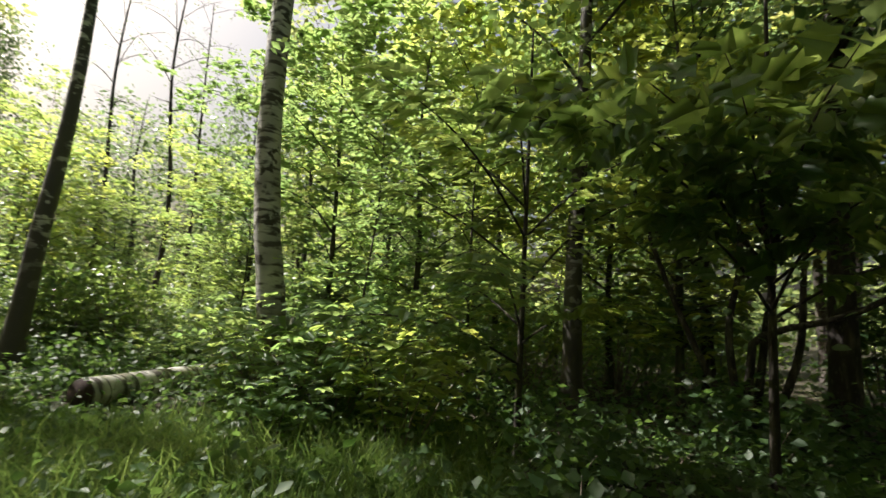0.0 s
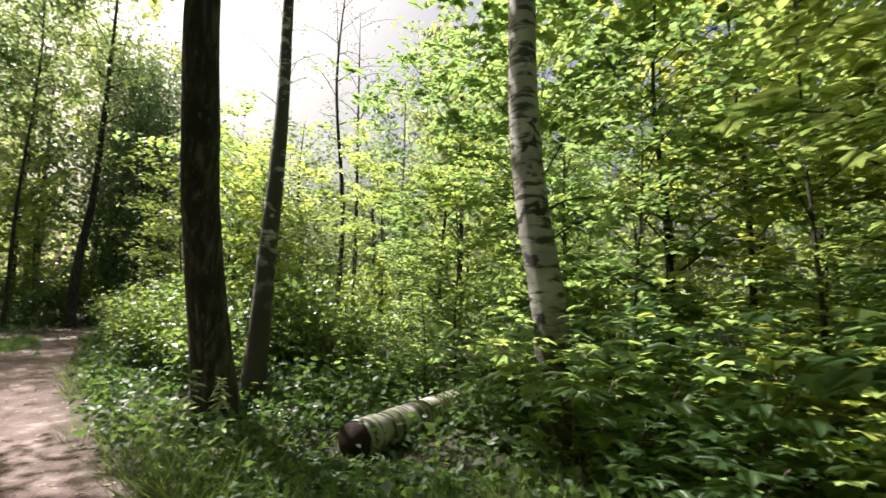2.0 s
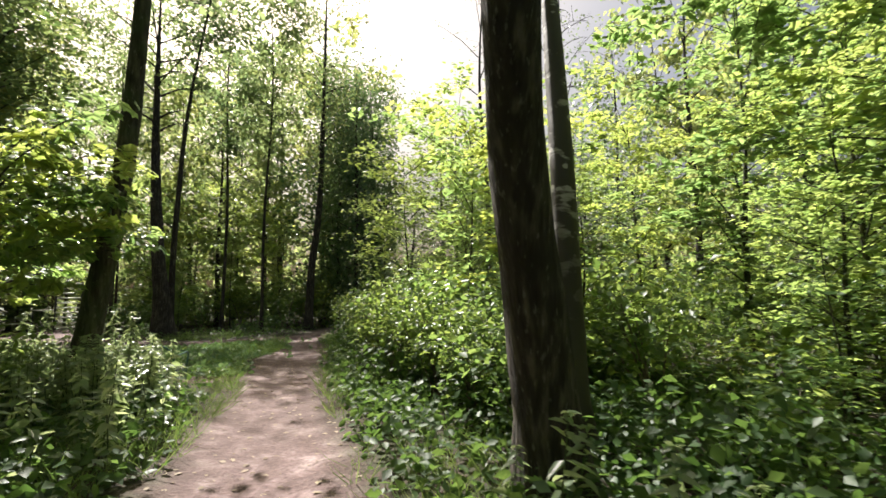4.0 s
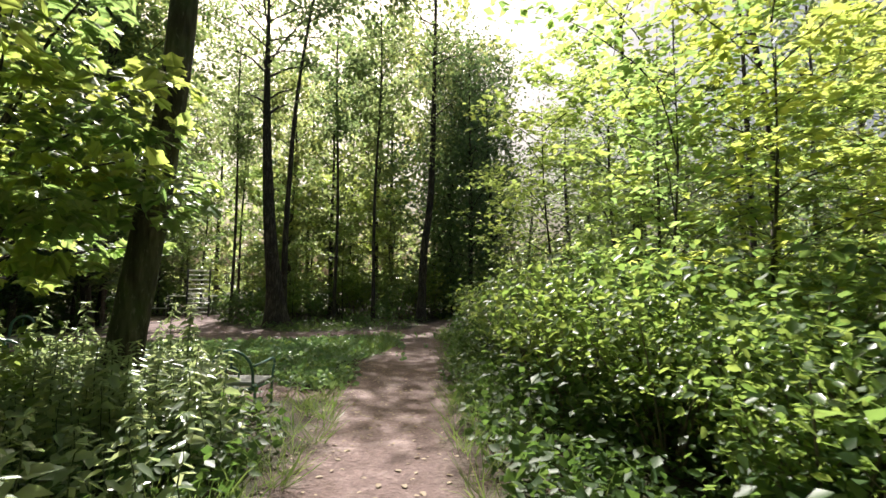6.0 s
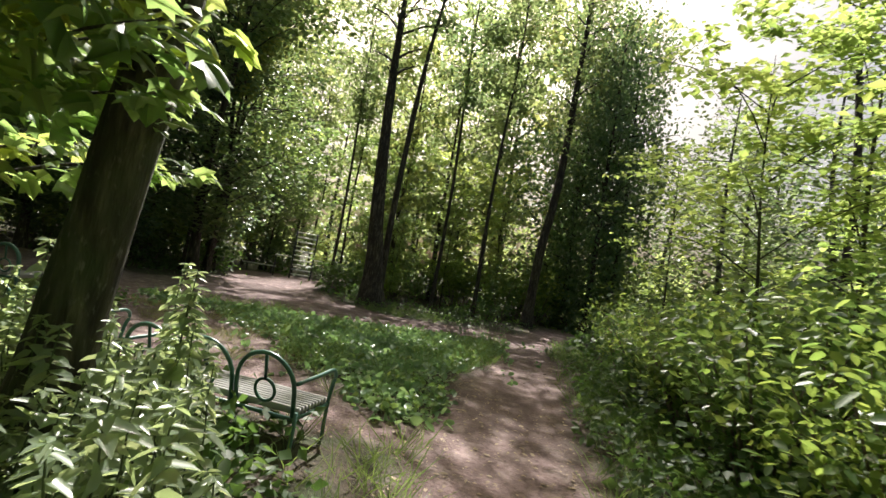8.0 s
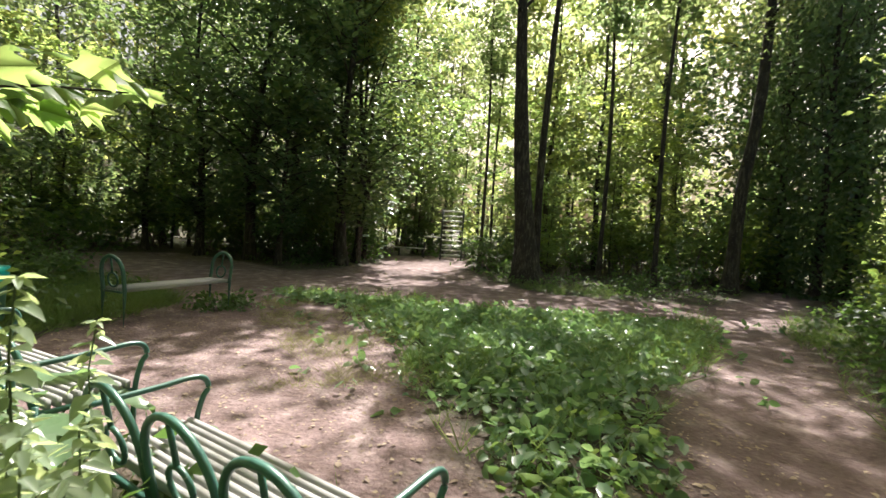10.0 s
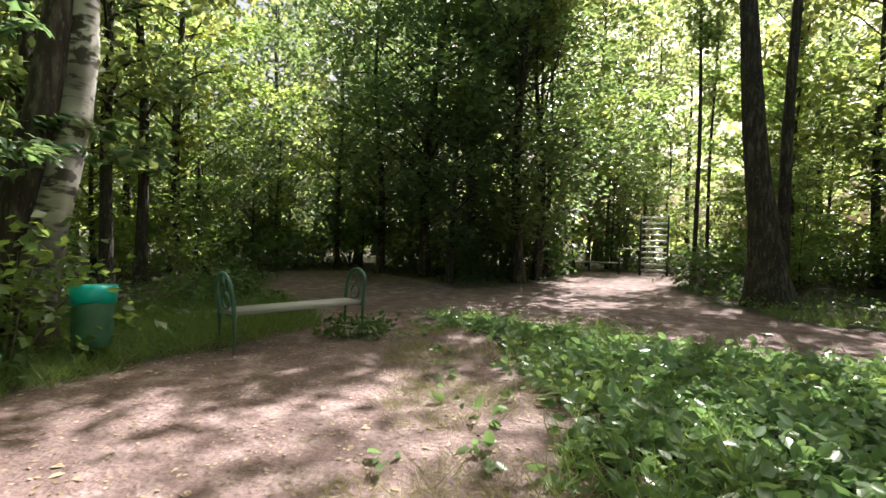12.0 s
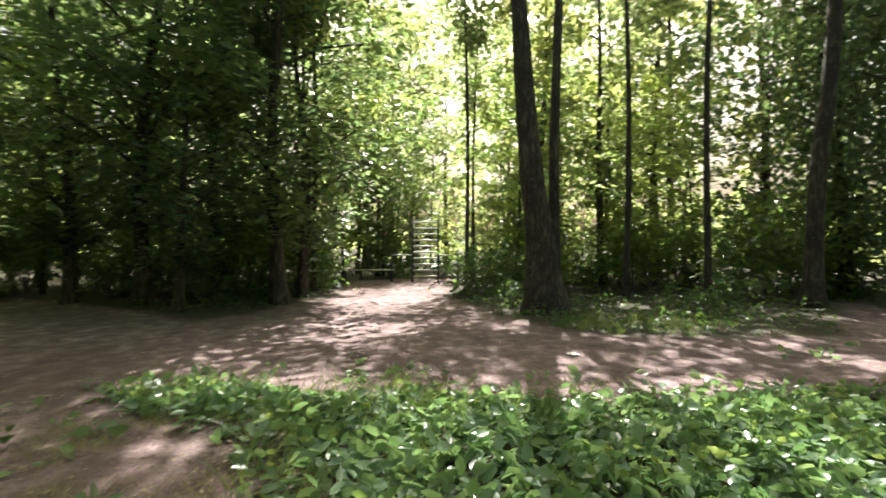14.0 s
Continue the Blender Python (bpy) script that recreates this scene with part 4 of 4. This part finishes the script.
def park_bench(x, y, turn, label, length=1.46, depth=0.42, seat=0.41, sunk=0.0):
    """Bench with arched back; its own x runs along the seat, y to the front. sunk: how deep its legs have settled."""
    e = new("bench")
    e.matrix_basis = pose(x, y, float(ground_z(x, y)) - sunk, 0, 0, turn)
    slats(e, length, depth, seat, 9)
    back = -depth / 2 - 0.03
    n, w = 3, length / 3
    for k in range(n):
        cx = -length / 2 + (k + 0.5) * w
        r = w / 2 - 0.02
        up = seat + 0.37 - r
        place = lambda p: np.stack([p[:, 0], back - 0.09 * np.clip((p[:, 2] - seat) / 0.42, -0.3, 1.2), p[:, 2]], 1)
        line = np.concatenate([[(cx + r, 0, seat - 0.05)], arc(cx, up, r, 0, 180, 14), [(cx - r, 0, seat - 0.05)]])
        arch = Heap().add(*tube(place(line), 0.016, 8)).make("back_arch", GREEN_PAINT, e, smooth=True)
        ring_motif(arch, place, cx, seat, 0.078, up + r - 0.012)
    Heap().add(*tube([(-length / 2, back, seat - 0.05), (length / 2, back, seat - 0.05)], 0.016, 8)).make("back_rail", GREEN_PAINT, e, smooth=True)
    for s in (-1, 1):
        px = s * (length / 2 + 0.005)
        arm = np.array([(px, back - 0.05, seat + 0.205), (px, 0.02, seat + 0.215), (px, 0.19, seat + 0.225), (px, 0.262, seat + 0.205), (px, 0.285, seat + 0.15), (px, 0.255, seat + 0.10), (px, 0.225, seat - 0.05), (px, 0.222, -0.06)])
        Heap().add(*tube(trunk_line(arm[0], arm[1:], 30), 0.015, 8)).make("armrest", GREEN_PAINT, e, smooth=True)
        Heap().add(*tube([(px, back, seat + 0.0), (px, back - 0.01, -0.06)], 0.016, 8)).make("leg", GREEN_PAINT, e, smooth=True)
        Heap().add(*tube([(px, back, seat - 0.04), (px, 0.225, seat - 0.04)], 0.014, 6)).make("seat_bearer", GREEN_PAINT, e, smooth=True)
    return tagged(e, label, "bench", "park benches")


def arched_bench(x, y, turn, label, length=1.56, depth=0.36, seat=0.43):
    """Backless bench whose two ends rise into arches."""
    e = new("bench")
    e.matrix_basis = pose(x, y, float(ground_z(x, y)), 0, 0, turn)
    slats(e, length, depth, seat, 8)
    for s in (-1, 1):
        px = s * (length / 2 + 0.02)
        r = depth / 2 + 0.01
        place = lambda p: np.stack([np.full(len(p), px) + s * 0.05 * np.clip((p[:, 2] - seat) / 0.4, 0, 1), p[:, 0], p[:, 2]], 1)
        line = np.concatenate([[(r, 0, -0.06), (r, 0, seat)], arc(0, seat + 0.21, r, 0, 180, 14), [(-r, 0, seat), (-r, 0, -0.06)]])
        arch = Heap().add(*tube(place(line), 0.024, 10)).make("end_arch", GREEN_PAINT, e, smooth=True)
        ring_motif(arch, place, 0, seat, 0.085, seat + 0.21 + r - 0.01)
        Heap().add(*tube(place(np.array([(-r, 0, seat - 0.03), (r, 0, seat - 0.03)])), 0.014, 6)).make("seat_bearer", GREEN_PAINT, e, smooth=True)
    return tagged(e, label, "bench", "park benches")


park_bench(-12.54, 5.69, 47.5, "park bench with grey slats and arched green back among nettles", length=1.5, sunk=0.13)
park_bench(-13.72, 4.15, 54.0, "park bench with grey wooden slats and green tubular arms")
arched_bench(-17.5, 3.60, 149.5, "backless park bench with weathered slats and green arched ends")


# ---- the litter bin ----
def litter_bin():
    e = new("litter_bin")
    e.matrix_basis = pose(-16.03, 2.38, float(ground_z(-16.03, 2.38)), 0, 0, 20) @ Matrix.Diagonal((0.87, 0.87, 1.0, 1))
    z = np.array([0.16, 0.17, 0.30, 0.5, 0.66])
    Heap().add(*tube(np.stack([0 * z, 0 * z, z], 1), [0.165, 0.175, 0.18, 0.19, 0.198], 24)).make("body", BIN_GREEN, e, smooth=True)
    z = np.array([0.565, 0.65, 0.715, 0.725, 0.715, 0.66])
    v, f = tube(np.stack([0 * z, 0 * z, z], 1), [0.206, 0.210, 0.216, 0.208, 0.197, 0.18], 24, 0.03, 3)
    v[:, 2] += 0.02 * np.sin(3 * np.arctan2(v[:, 1], v[:, 0])) * (v[:, 2] < 0.63)
    Heap().add(v, f).make("liner", LINER, e, "bright turquoise bin liner folded over the rim", smooth=True)
    Heap().add(*tube([(0, -0.2, -0.06), (0, -0.2, 0.62)], 0.02, 8)).make("post", GREEN_PAINT, e, smooth=True)
    Heap().add(*tube([(0, 0, -0.06), (0, 0, 0.17)], 0.05, 8)).make("foot", DARK_STEEL, e, smooth=True)
    tagged(e, "green litter bin with a turquoise liner in the grass", "litter bin")


litter_bin()


# ---- exercise frame ----
# lighter than the other bars: sunlight on the rungs is in this colour
SUNLIT_RUNG = worn_paint("sunlit_rung_paint", (0.78, 0.77, 0.73), (0.45, 0.42, 0.38), 0.35)


def exercise_frame():
    a, b = np.array((-32.98, 9.87)), np.array((-32.76, 10.84))
    e = new("climbing_frame")
    e.matrix_basis = pose(*((a + b) / 2), float(ground_z(*((a + b) / 2))), 0, 0, math.degrees(math.atan2(b[1] - a[1], b[0] - a[0])))
    w = float(np.linalg.norm(b - a)) / 2
    for s in (-1, 1):
        Heap().add(*tube([(s * w, 0, -0.1), (s * w, 0, 2.42)], 0.045, 10)).make("post", DARK_STEEL, e, smooth=True)
        Heap().add(*tube([(s * w, 0, 1.05), (s * (w + 0.85), 0.05, 1.05)], 0.028, 8)).make("side_bar", STEEL, e, smooth=True)
        Heap().add(*tube([(s * (w + 0.8), 0.05, -0.1), (s * (w + 0.8), 0.05, 1.05)], 0.03, 8)).make("side_post", DARK_STEEL, e, smooth=True)
    for k in range(10):
        z = 0.22 + k * 0.235
        Heap().add(*tube([(-w, 0, z), (w, 0, z)], 0.034, 8)).make("rung", SUNLIT_RUNG, e, smooth=True)
    tagged(e, "climbing ladder with pale rungs coloured sun-bright between dark posts", "exercise frame")
    s = new("low_bench")
    s.matrix_basis = pose(-34.6, 8.6, float(ground_z(-34.6, 8.6)), 0, 0, 80)
    v, f = box((-0.8, -0.16, 0.40), (0.8, 0.16, 0.45), 0.01)
    Heap().add(v, f).make("seat", STEEL, s)
    for k in (-0.6, 0.6):
        Heap().add(*tube([(k, 0, -0.1), (k, 0, 0.41)], 0.05, 8)).make("leg", DARK_STEEL, s, smooth=True)
    tagged(s, "plain low bench with a pale plank seat", "bench")


exercise_frame()


# ---- nettles ----
def make_nettle(seed, height):
    g = np.random.default_rng(seed)
    e = new("nettle")
    tip = np.array((g.normal() * 0.08, g.normal() * 0.08, height))
    line = bend((0, 0, -0.03), tip, 0, 7)
    line[1:-1, :2] += g.normal(size=(5, 2)) * 0.01
    Heap().add(*tube(line, np.linspace(0.006, 0.003, 7), 5)).make("stem", STEM, e, smooth=True)
    at, ahead, size = [], [], []
    z, k = height * 0.22, 0
    while z < height:
        c = np.array([np.interp(z, line[:, 2], line[:, i]) for i in range(3)])
        u = z / height
        for s in (0, math.pi):
            az = k * math.pi / 2 + s + g.normal() * 0.15
            at.append(c)
            ahead.append((math.cos(az), math.sin(az), 0.25 if u > 0.9 else -0.05))
            size.append((0.125 if u < 0.75 else 0.125 - 0.06 * (u - 0.75) / 0.25) * g.uniform(0.75, 1.2))
        z += 0.06 if u < 0.75 else 0.03
        k += 1
    for q in range(7):
        at.append(tip)
        ahead.append((math.cos(q * 0.9), math.sin(q * 0.9), g.uniform(0.3, 1.2)))
        size.append(g.uniform(0.04, 0.07))
    Heap().add(*leaves(np.array(at), np.array(size), "lance", 0.72, 0.28, g, np.array(ahead))).make("foliage", LEAF_NETTLE_SUNLIT, e)
    return tagged(e, "tall green nettle with toothed leaves paled to look sunlit", "nettle", "nettles by the benches")


NETTLES = [make_nettle(70 + k, h) for k, h in enumerate((1.15, 0.88, 0.72, 0.55))]
g = np.random.default_rng(77)
count = 0
while count < 295:
    thick = count < 215
    x, y = (g.uniform(-12.9, -10.3), g.uniform(3.9, 5.9)) if thick else (g.uniform(-11.5, -4.5), g.uniform(1.2, 5.4))
    b = float(bareness(x, y))
    front = float(np.array((x + 12.54, y - 5.69)) @ np.array((-0.737, 0.676)))
    if b > -0.3 and x > -11 or y > 5.5 and x > -11.9 or front > (-0.5 if thick and x > -12.3 else -0.4) or float(np.min(np.hypot(WALK[:, 0] - x, WALK[:, 1] - y))) < 0.5 or abs(to_line(TRAIL, np.array(x), np.array(y))) > 2.4 and not thick:
        continue
    k = int(g.choice([0, 1, 1, 1, 2, 2, 2, 3, 3] if x < -11.2 else [1, 2, 2, 3, 3])) if thick else int(g.integers(1, 4))
    put(NETTLES[k], x, y, g.uniform(0, 360), g.uniform(0.8, 1.08))
    count += 1
for ob in NETTLES:
    for o in (*ob.children_recursive, ob):
        bpy.data.objects.remove(o)


# ---- maple branches that hang over the walk ----
def branch_tree(name, label, x, y, height, radius, tips, seed, size=0.16, per=34, bark=BARK_MOSS, leaf=LEAF_MAPLE, top=(0, 0), flat=0.88, droop=0.22):
    """A small tree whose limbs reach to given places, with lobed leaves spread flat along them."""
    g = np.random.default_rng(seed)
    e = new(name)
    z0 = float(ground_z(x, y))
    e.matrix_basis = pose(x, y, z0 - 0.02)
    line = trunk_line((0, 0, -0.1), [(top[0] * 0.3, top[1] * 0.3, height * 0.4), (top[0], top[1], height)], 14)
    Heap().add(*tube(line, np.linspace(radius, radius * 0.25, 14), 8, 0.08, seed)).make("trunk", bark, e, smooth=True)
    for tx, ty, tz in tips:
        tip = np.array((tx - x, ty - y, tz - z0))
        at = min(height * 0.9, max(0.25, tip[2] * 0.72))
        root = np.array([np.interp(at, line[:, 2], line[:, i]) for i in range(3)])
        reach = float(np.linalg.norm(tip - root))
        limb = bend(root, tip, reach * 0.10, 10)
        br = Heap().add(*tube(limb, np.linspace(max(0.007, radius * 0.35), 0.003, 10), 5)).make("branch", bark, e, smooth=True)
        n = int(per * max(0.6, reach))
        u = g.uniform(0.3, 1.03, n)
        c = np.stack([np.interp(u, np.linspace(0, 1, 10), limb[:, i]) for i in range(3)], 1)
        side = np.cross(tip - root, (0, 0, 1.0))
        side /= np.linalg.norm(side) + 1e-9
        out = g.choice([-1, 1], n)[:, None] * side[None] * g.uniform(0.05, 0.36, (n, 1)) * (1.15 - 0.7 * u[:, None])
        c = c + out + g.normal(size=(n, 3)) * np.array((0.05, 0.05, 0.045))
        ahead = out * 2 + (tip - root)[None] / reach * 0.4
        Heap().add(*leaves(c, size * (0.6 + 0.6 * g.random(n)), "maple", flat, droop, g, ahead)).make("foliage", leaf, br)
    return tagged(e, label, "tree", "maples beside the walk")


branch_tree("maple_sapling", "young maple with broad sunlit leaves beside the trail", 0.75, 4.5, 4.2, 0.04,
            [(-1.05, 3.25, 1.22), (0.15, 2.45, 1.62), (-1.05, 4.0, 2.45), (-0.1, 5.2, 1.7), (-0.5, 3.0, 2.9), (1.4, 2.9, 2.2), (0.4, 3.3, 3.2), (-0.3, 3.6, 1.0), (1.5, 3.6, 1.5), (-0.6, 4.9, 3.3), (1.9, 3.9, 2.9)], 81, bark=BARK_DARK)
branch_tree("maple_sapling", "young maple in deep shade beside the trail", 2.7, 3.9, 4.6, 0.045,
            [(0.2, 2.6, 2.55), (0.7, 2.2, 2.35), (1.0, 2.5, 2.75), (1.7, 2.6, 2.3), (2.4, 2.8, 2.7), (1.3, 2.9, 2.05), (0.6, 3.1, 2.95), (1.9, 2.1, 2.75), (1.4, 2.2, 2.5), (2.2, 2.4, 2.1), (3.2, 2.3, 2.4), (3.6, 3.0, 2.0), (1.8, 3.0, 3.2), (2.9, 2.6, 3.1), (3.9, 3.9, 2.8), (2.2, 5.0, 2.6)], 82, 0.18, 28, bark=BARK_DARK, leaf=LEAF_SHRUB, flat=0.6, droop=0.4)
branch_tree("maple_sapling", "maple behind the benches with sunlit overhanging leaves", -12.5, 3.75, 5.0, 0.06,
            [(-12.45, 5.25, 1.8), (-11.0, 4.9, 2.2), (-10.9, 5.1, 1.95), (-13.3, 4.4, 1.95), (-13.2, 4.0, 2.6), (-11.6, 4.4, 2.3), (-11.3, 3.7, 1.8), (-10.9, 4.1, 2.9), (-11.9, 3.1, 2.2), (-11.2, 4.4, 3.6), (-14.0, 3.6, 2.9), (-13.6, 2.6, 2.2), (-10.6, 3.7, 2.3), (-10.5, 4.6, 2.6), (-10.2, 4.3, 1.9), (-10.9, 4.9, 3.2), (-10.0, 4.0, 2.9), (-10.8, 4.4, 1.5), (-9.9, 4.5, 3.4), (-10.5, 4.85, 2.5), (-10.35, 5.05, 2.05), (-10.7, 5.15, 2.2), (-10.3, 4.9, 2.85), (-11.0, 5.1, 2.75), (-10.2, 4.65, 2.2)], 83, 0.15, 34, bark=BARK_DARK, flat=0.68, droop=0.4)
# linden's dark leaf on a maple: stands for the shade beside the birch
branch_tree("maple_sapling", "maple twig beside the birch, leaves coloured dark as if shaded", -15.0, 1.4, 4.5, 0.05,
            [(-14.6, 2.6, 2.3), (-15.4, 2.5, 1.9), (-16.6, 2.4, 2.0), (-14.0, 1.8, 2.7), (-17.0, 1.6, 2.4), (-15.6, 2.2, 3.0)], 84, leaf=LEAF_DARK, flat=0.7)


def hazel():
    """Old hazel with crooked dark stems."""
    e = new("hazel_bush")
    e.matrix_basis = pose(3.55, 5.5, float(ground_z(3.55, 5.5)))
    for k, pts in enumerate(([(0.0, 0, 0.9), (0.1, -0.1, 1.25), (0.9, -0.4, 1.55), (1.6, -0.7, 2.2), (1.75, -0.8, 3.4)], [(-0.25, 0, 1.2), (-0.1, 0, 2.4), (-0.55, 0.1, 4.2)], [(0.3, 0.2, 1.2), (0.45, 0.2, 2.6), (0.2, 0.3, 4.6)],
                             [(-0.5, 0.1, 0.9), (-1.0, 0.1, 2.0), (-1.5, 0.2, 3.6)], [(0.55, 0, 1.0), (0.75, 0.1, 2.3), (1.1, 0.1, 3.8)])):
        line = trunk_line((0.06 * (k - 2), 0.05 * k - 0.1, -0.1), pts, 14)
        Heap().add(*tube(line, np.linspace(0.055, 0.018, 14), 7, 0.1, k)).make("stem", BARK_DARK, e, smooth=True)
    g = np.random.default_rng(90)
    c = np.array((0.1, -0.1, 3.3)) + g.normal(size=(900, 3)) * np.array((1.1, 0.9, 0.9))
    Heap().add(*leaves(c, 0.13 * (0.6 + 0.7 * g.random(900)), "oval", 0.7, 0.2, g)).make("foliage", LEAF_DARK, e)
    tagged(e, "crooked dark hazel stems in deep shade", "shrub")


hazel()


def burdock(x, y, seed, label):
    g = np.random.default_rng(seed)
    e = new("burdock")
    e.matrix_basis = pose(x, y, float(ground_z(x, y)))
    for k in range(6):
        az = k * 1.05 + g.normal() * 0.2
        tip = np.array((math.cos(az) * 0.22, math.sin(az) * 0.22, g.uniform(0.30, 0.46)))
        Heap().add(*tube(bend((0, 0, -0.03), tip, 0.05, 6), np.linspace(0.009, 0.005, 6), 6)).make("stalk", STEM, e, smooth=True)
        n = 9
        u = np.linspace(0, 1, n)
        wide = 0.17 * np.sin(np.pi * np.clip(u * 0.93 + 0.07, 0, 1)) ** 0.7
        length = g.uniform(0.30, 0.40)
        v, f = [], []
        for i in range(n):
            d = tip + np.array((math.cos(az), math.sin(az), 0.15 - 0.5 * u[i])) * length * u[i]
            s = np.array((-math.sin(az), math.cos(az), 0))
            for q in (-1, -0.5, 0, 0.5, 1):
                v.append(d + s * wide[i] * q * (1 + 0.08 * math.sin(i * 2.3)) + np.array((0, 0, 0.03 * abs(q) + 0.012 * math.sin(i * 2.1 + q * 3))))
        for i in range(n - 1):
            for q in range(4):
                f.append((i * 5 + q, i * 5 + q + 1, i * 5 + q + 6, i * 5 + q + 5))
        Heap().add(np.array(v), [np.array(f)]).make("leaf", LEAF_DOCK, e, smooth=True)
    tagged(e, label, "burdock", "burdock by the benches")


burdock(-13.14, 4.50, 1, "burdock with large pale green leaves between the benches")
burdock(-12.84, 4.38, 2, "burdock with large pale green leaves between the benches")


# ---- small things on the ground ----
def fallen_branch(label, a, b, r, seed):
    g = np.random.default_rng(seed)
    e = new("fallen_branch")
    a, b = np.array(a, float), np.array(b, float)
    e.matrix_basis = pose(a[0], a[1], float(ground_z(a[0], a[1])) + r * 0.8)
    far = np.array((b[0] - a[0], b[1] - a[1], 0.03))
    line = bend((0, 0, 0), far, 0.03, 9)
    line[1:-1] += g.normal(size=(7, 3)) * np.array((0.02, 0.02, 0.004))
    Heap().add(*tube(line, np.linspace(r, r * 0.4, 9), 7, 0.15, seed)).make("stick", TWIG, e, smooth=True)
    for k in (3, 5, 6):
        t = line[k] + np.array((g.normal() * 0.2, g.normal() * 0.2, 0.08))
        Heap().add(*tube([line[k], t], [r * 0.4, r * 0.15], 5)).make("twig", TWIG, e, smooth=True)
    tagged(e, label, "branch", "fallen branches")


fallen_branch("pale dead branch lying under the trees", (-28.22, 0.24), (-33.17, -0.59), 0.045, 1)
fallen_branch("dead stick on the shaded forest floor", (2.2, 6.0), (3.4, 5.2), 0.025, 2)
fallen_branch("dead stick on the shaded forest floor", (3.2, 7.4), (4.6, 7.0), 0.03, 3)
fallen_branch("thin dead stick leaning out of the herbs", (-1.5, 5.6), (-2.2, 5.2), 0.015, 4)


def paper_scrap(x, y):
    g = np.random.default_rng(4)
    v = np.array([(i * 0.035 - 0.07, j * 0.03 - 0.06, 0.02 + 0.02 * g.random()) for i in range(5) for j in range(5)])
    f = np.array([(i * 5 + j, i * 5 + j + 1, i * 5 + j + 6, i * 5 + j + 5) for i in range(4) for j in range(4)])
    m, n, l, b = material("white_paper", (0.75, 0.74, 0.72), 0.8)
    ob = Heap().add(v, [f]).make("paper_scrap", m)
    ob.matrix_basis = pose(x, y, float(ground_z(x, y)) - 0.012, 0, 0, 30)
    tagged(ob, "crumpled white paper scrap on the earth path", "litter")


paper_scrap(-20.3, 9.55)
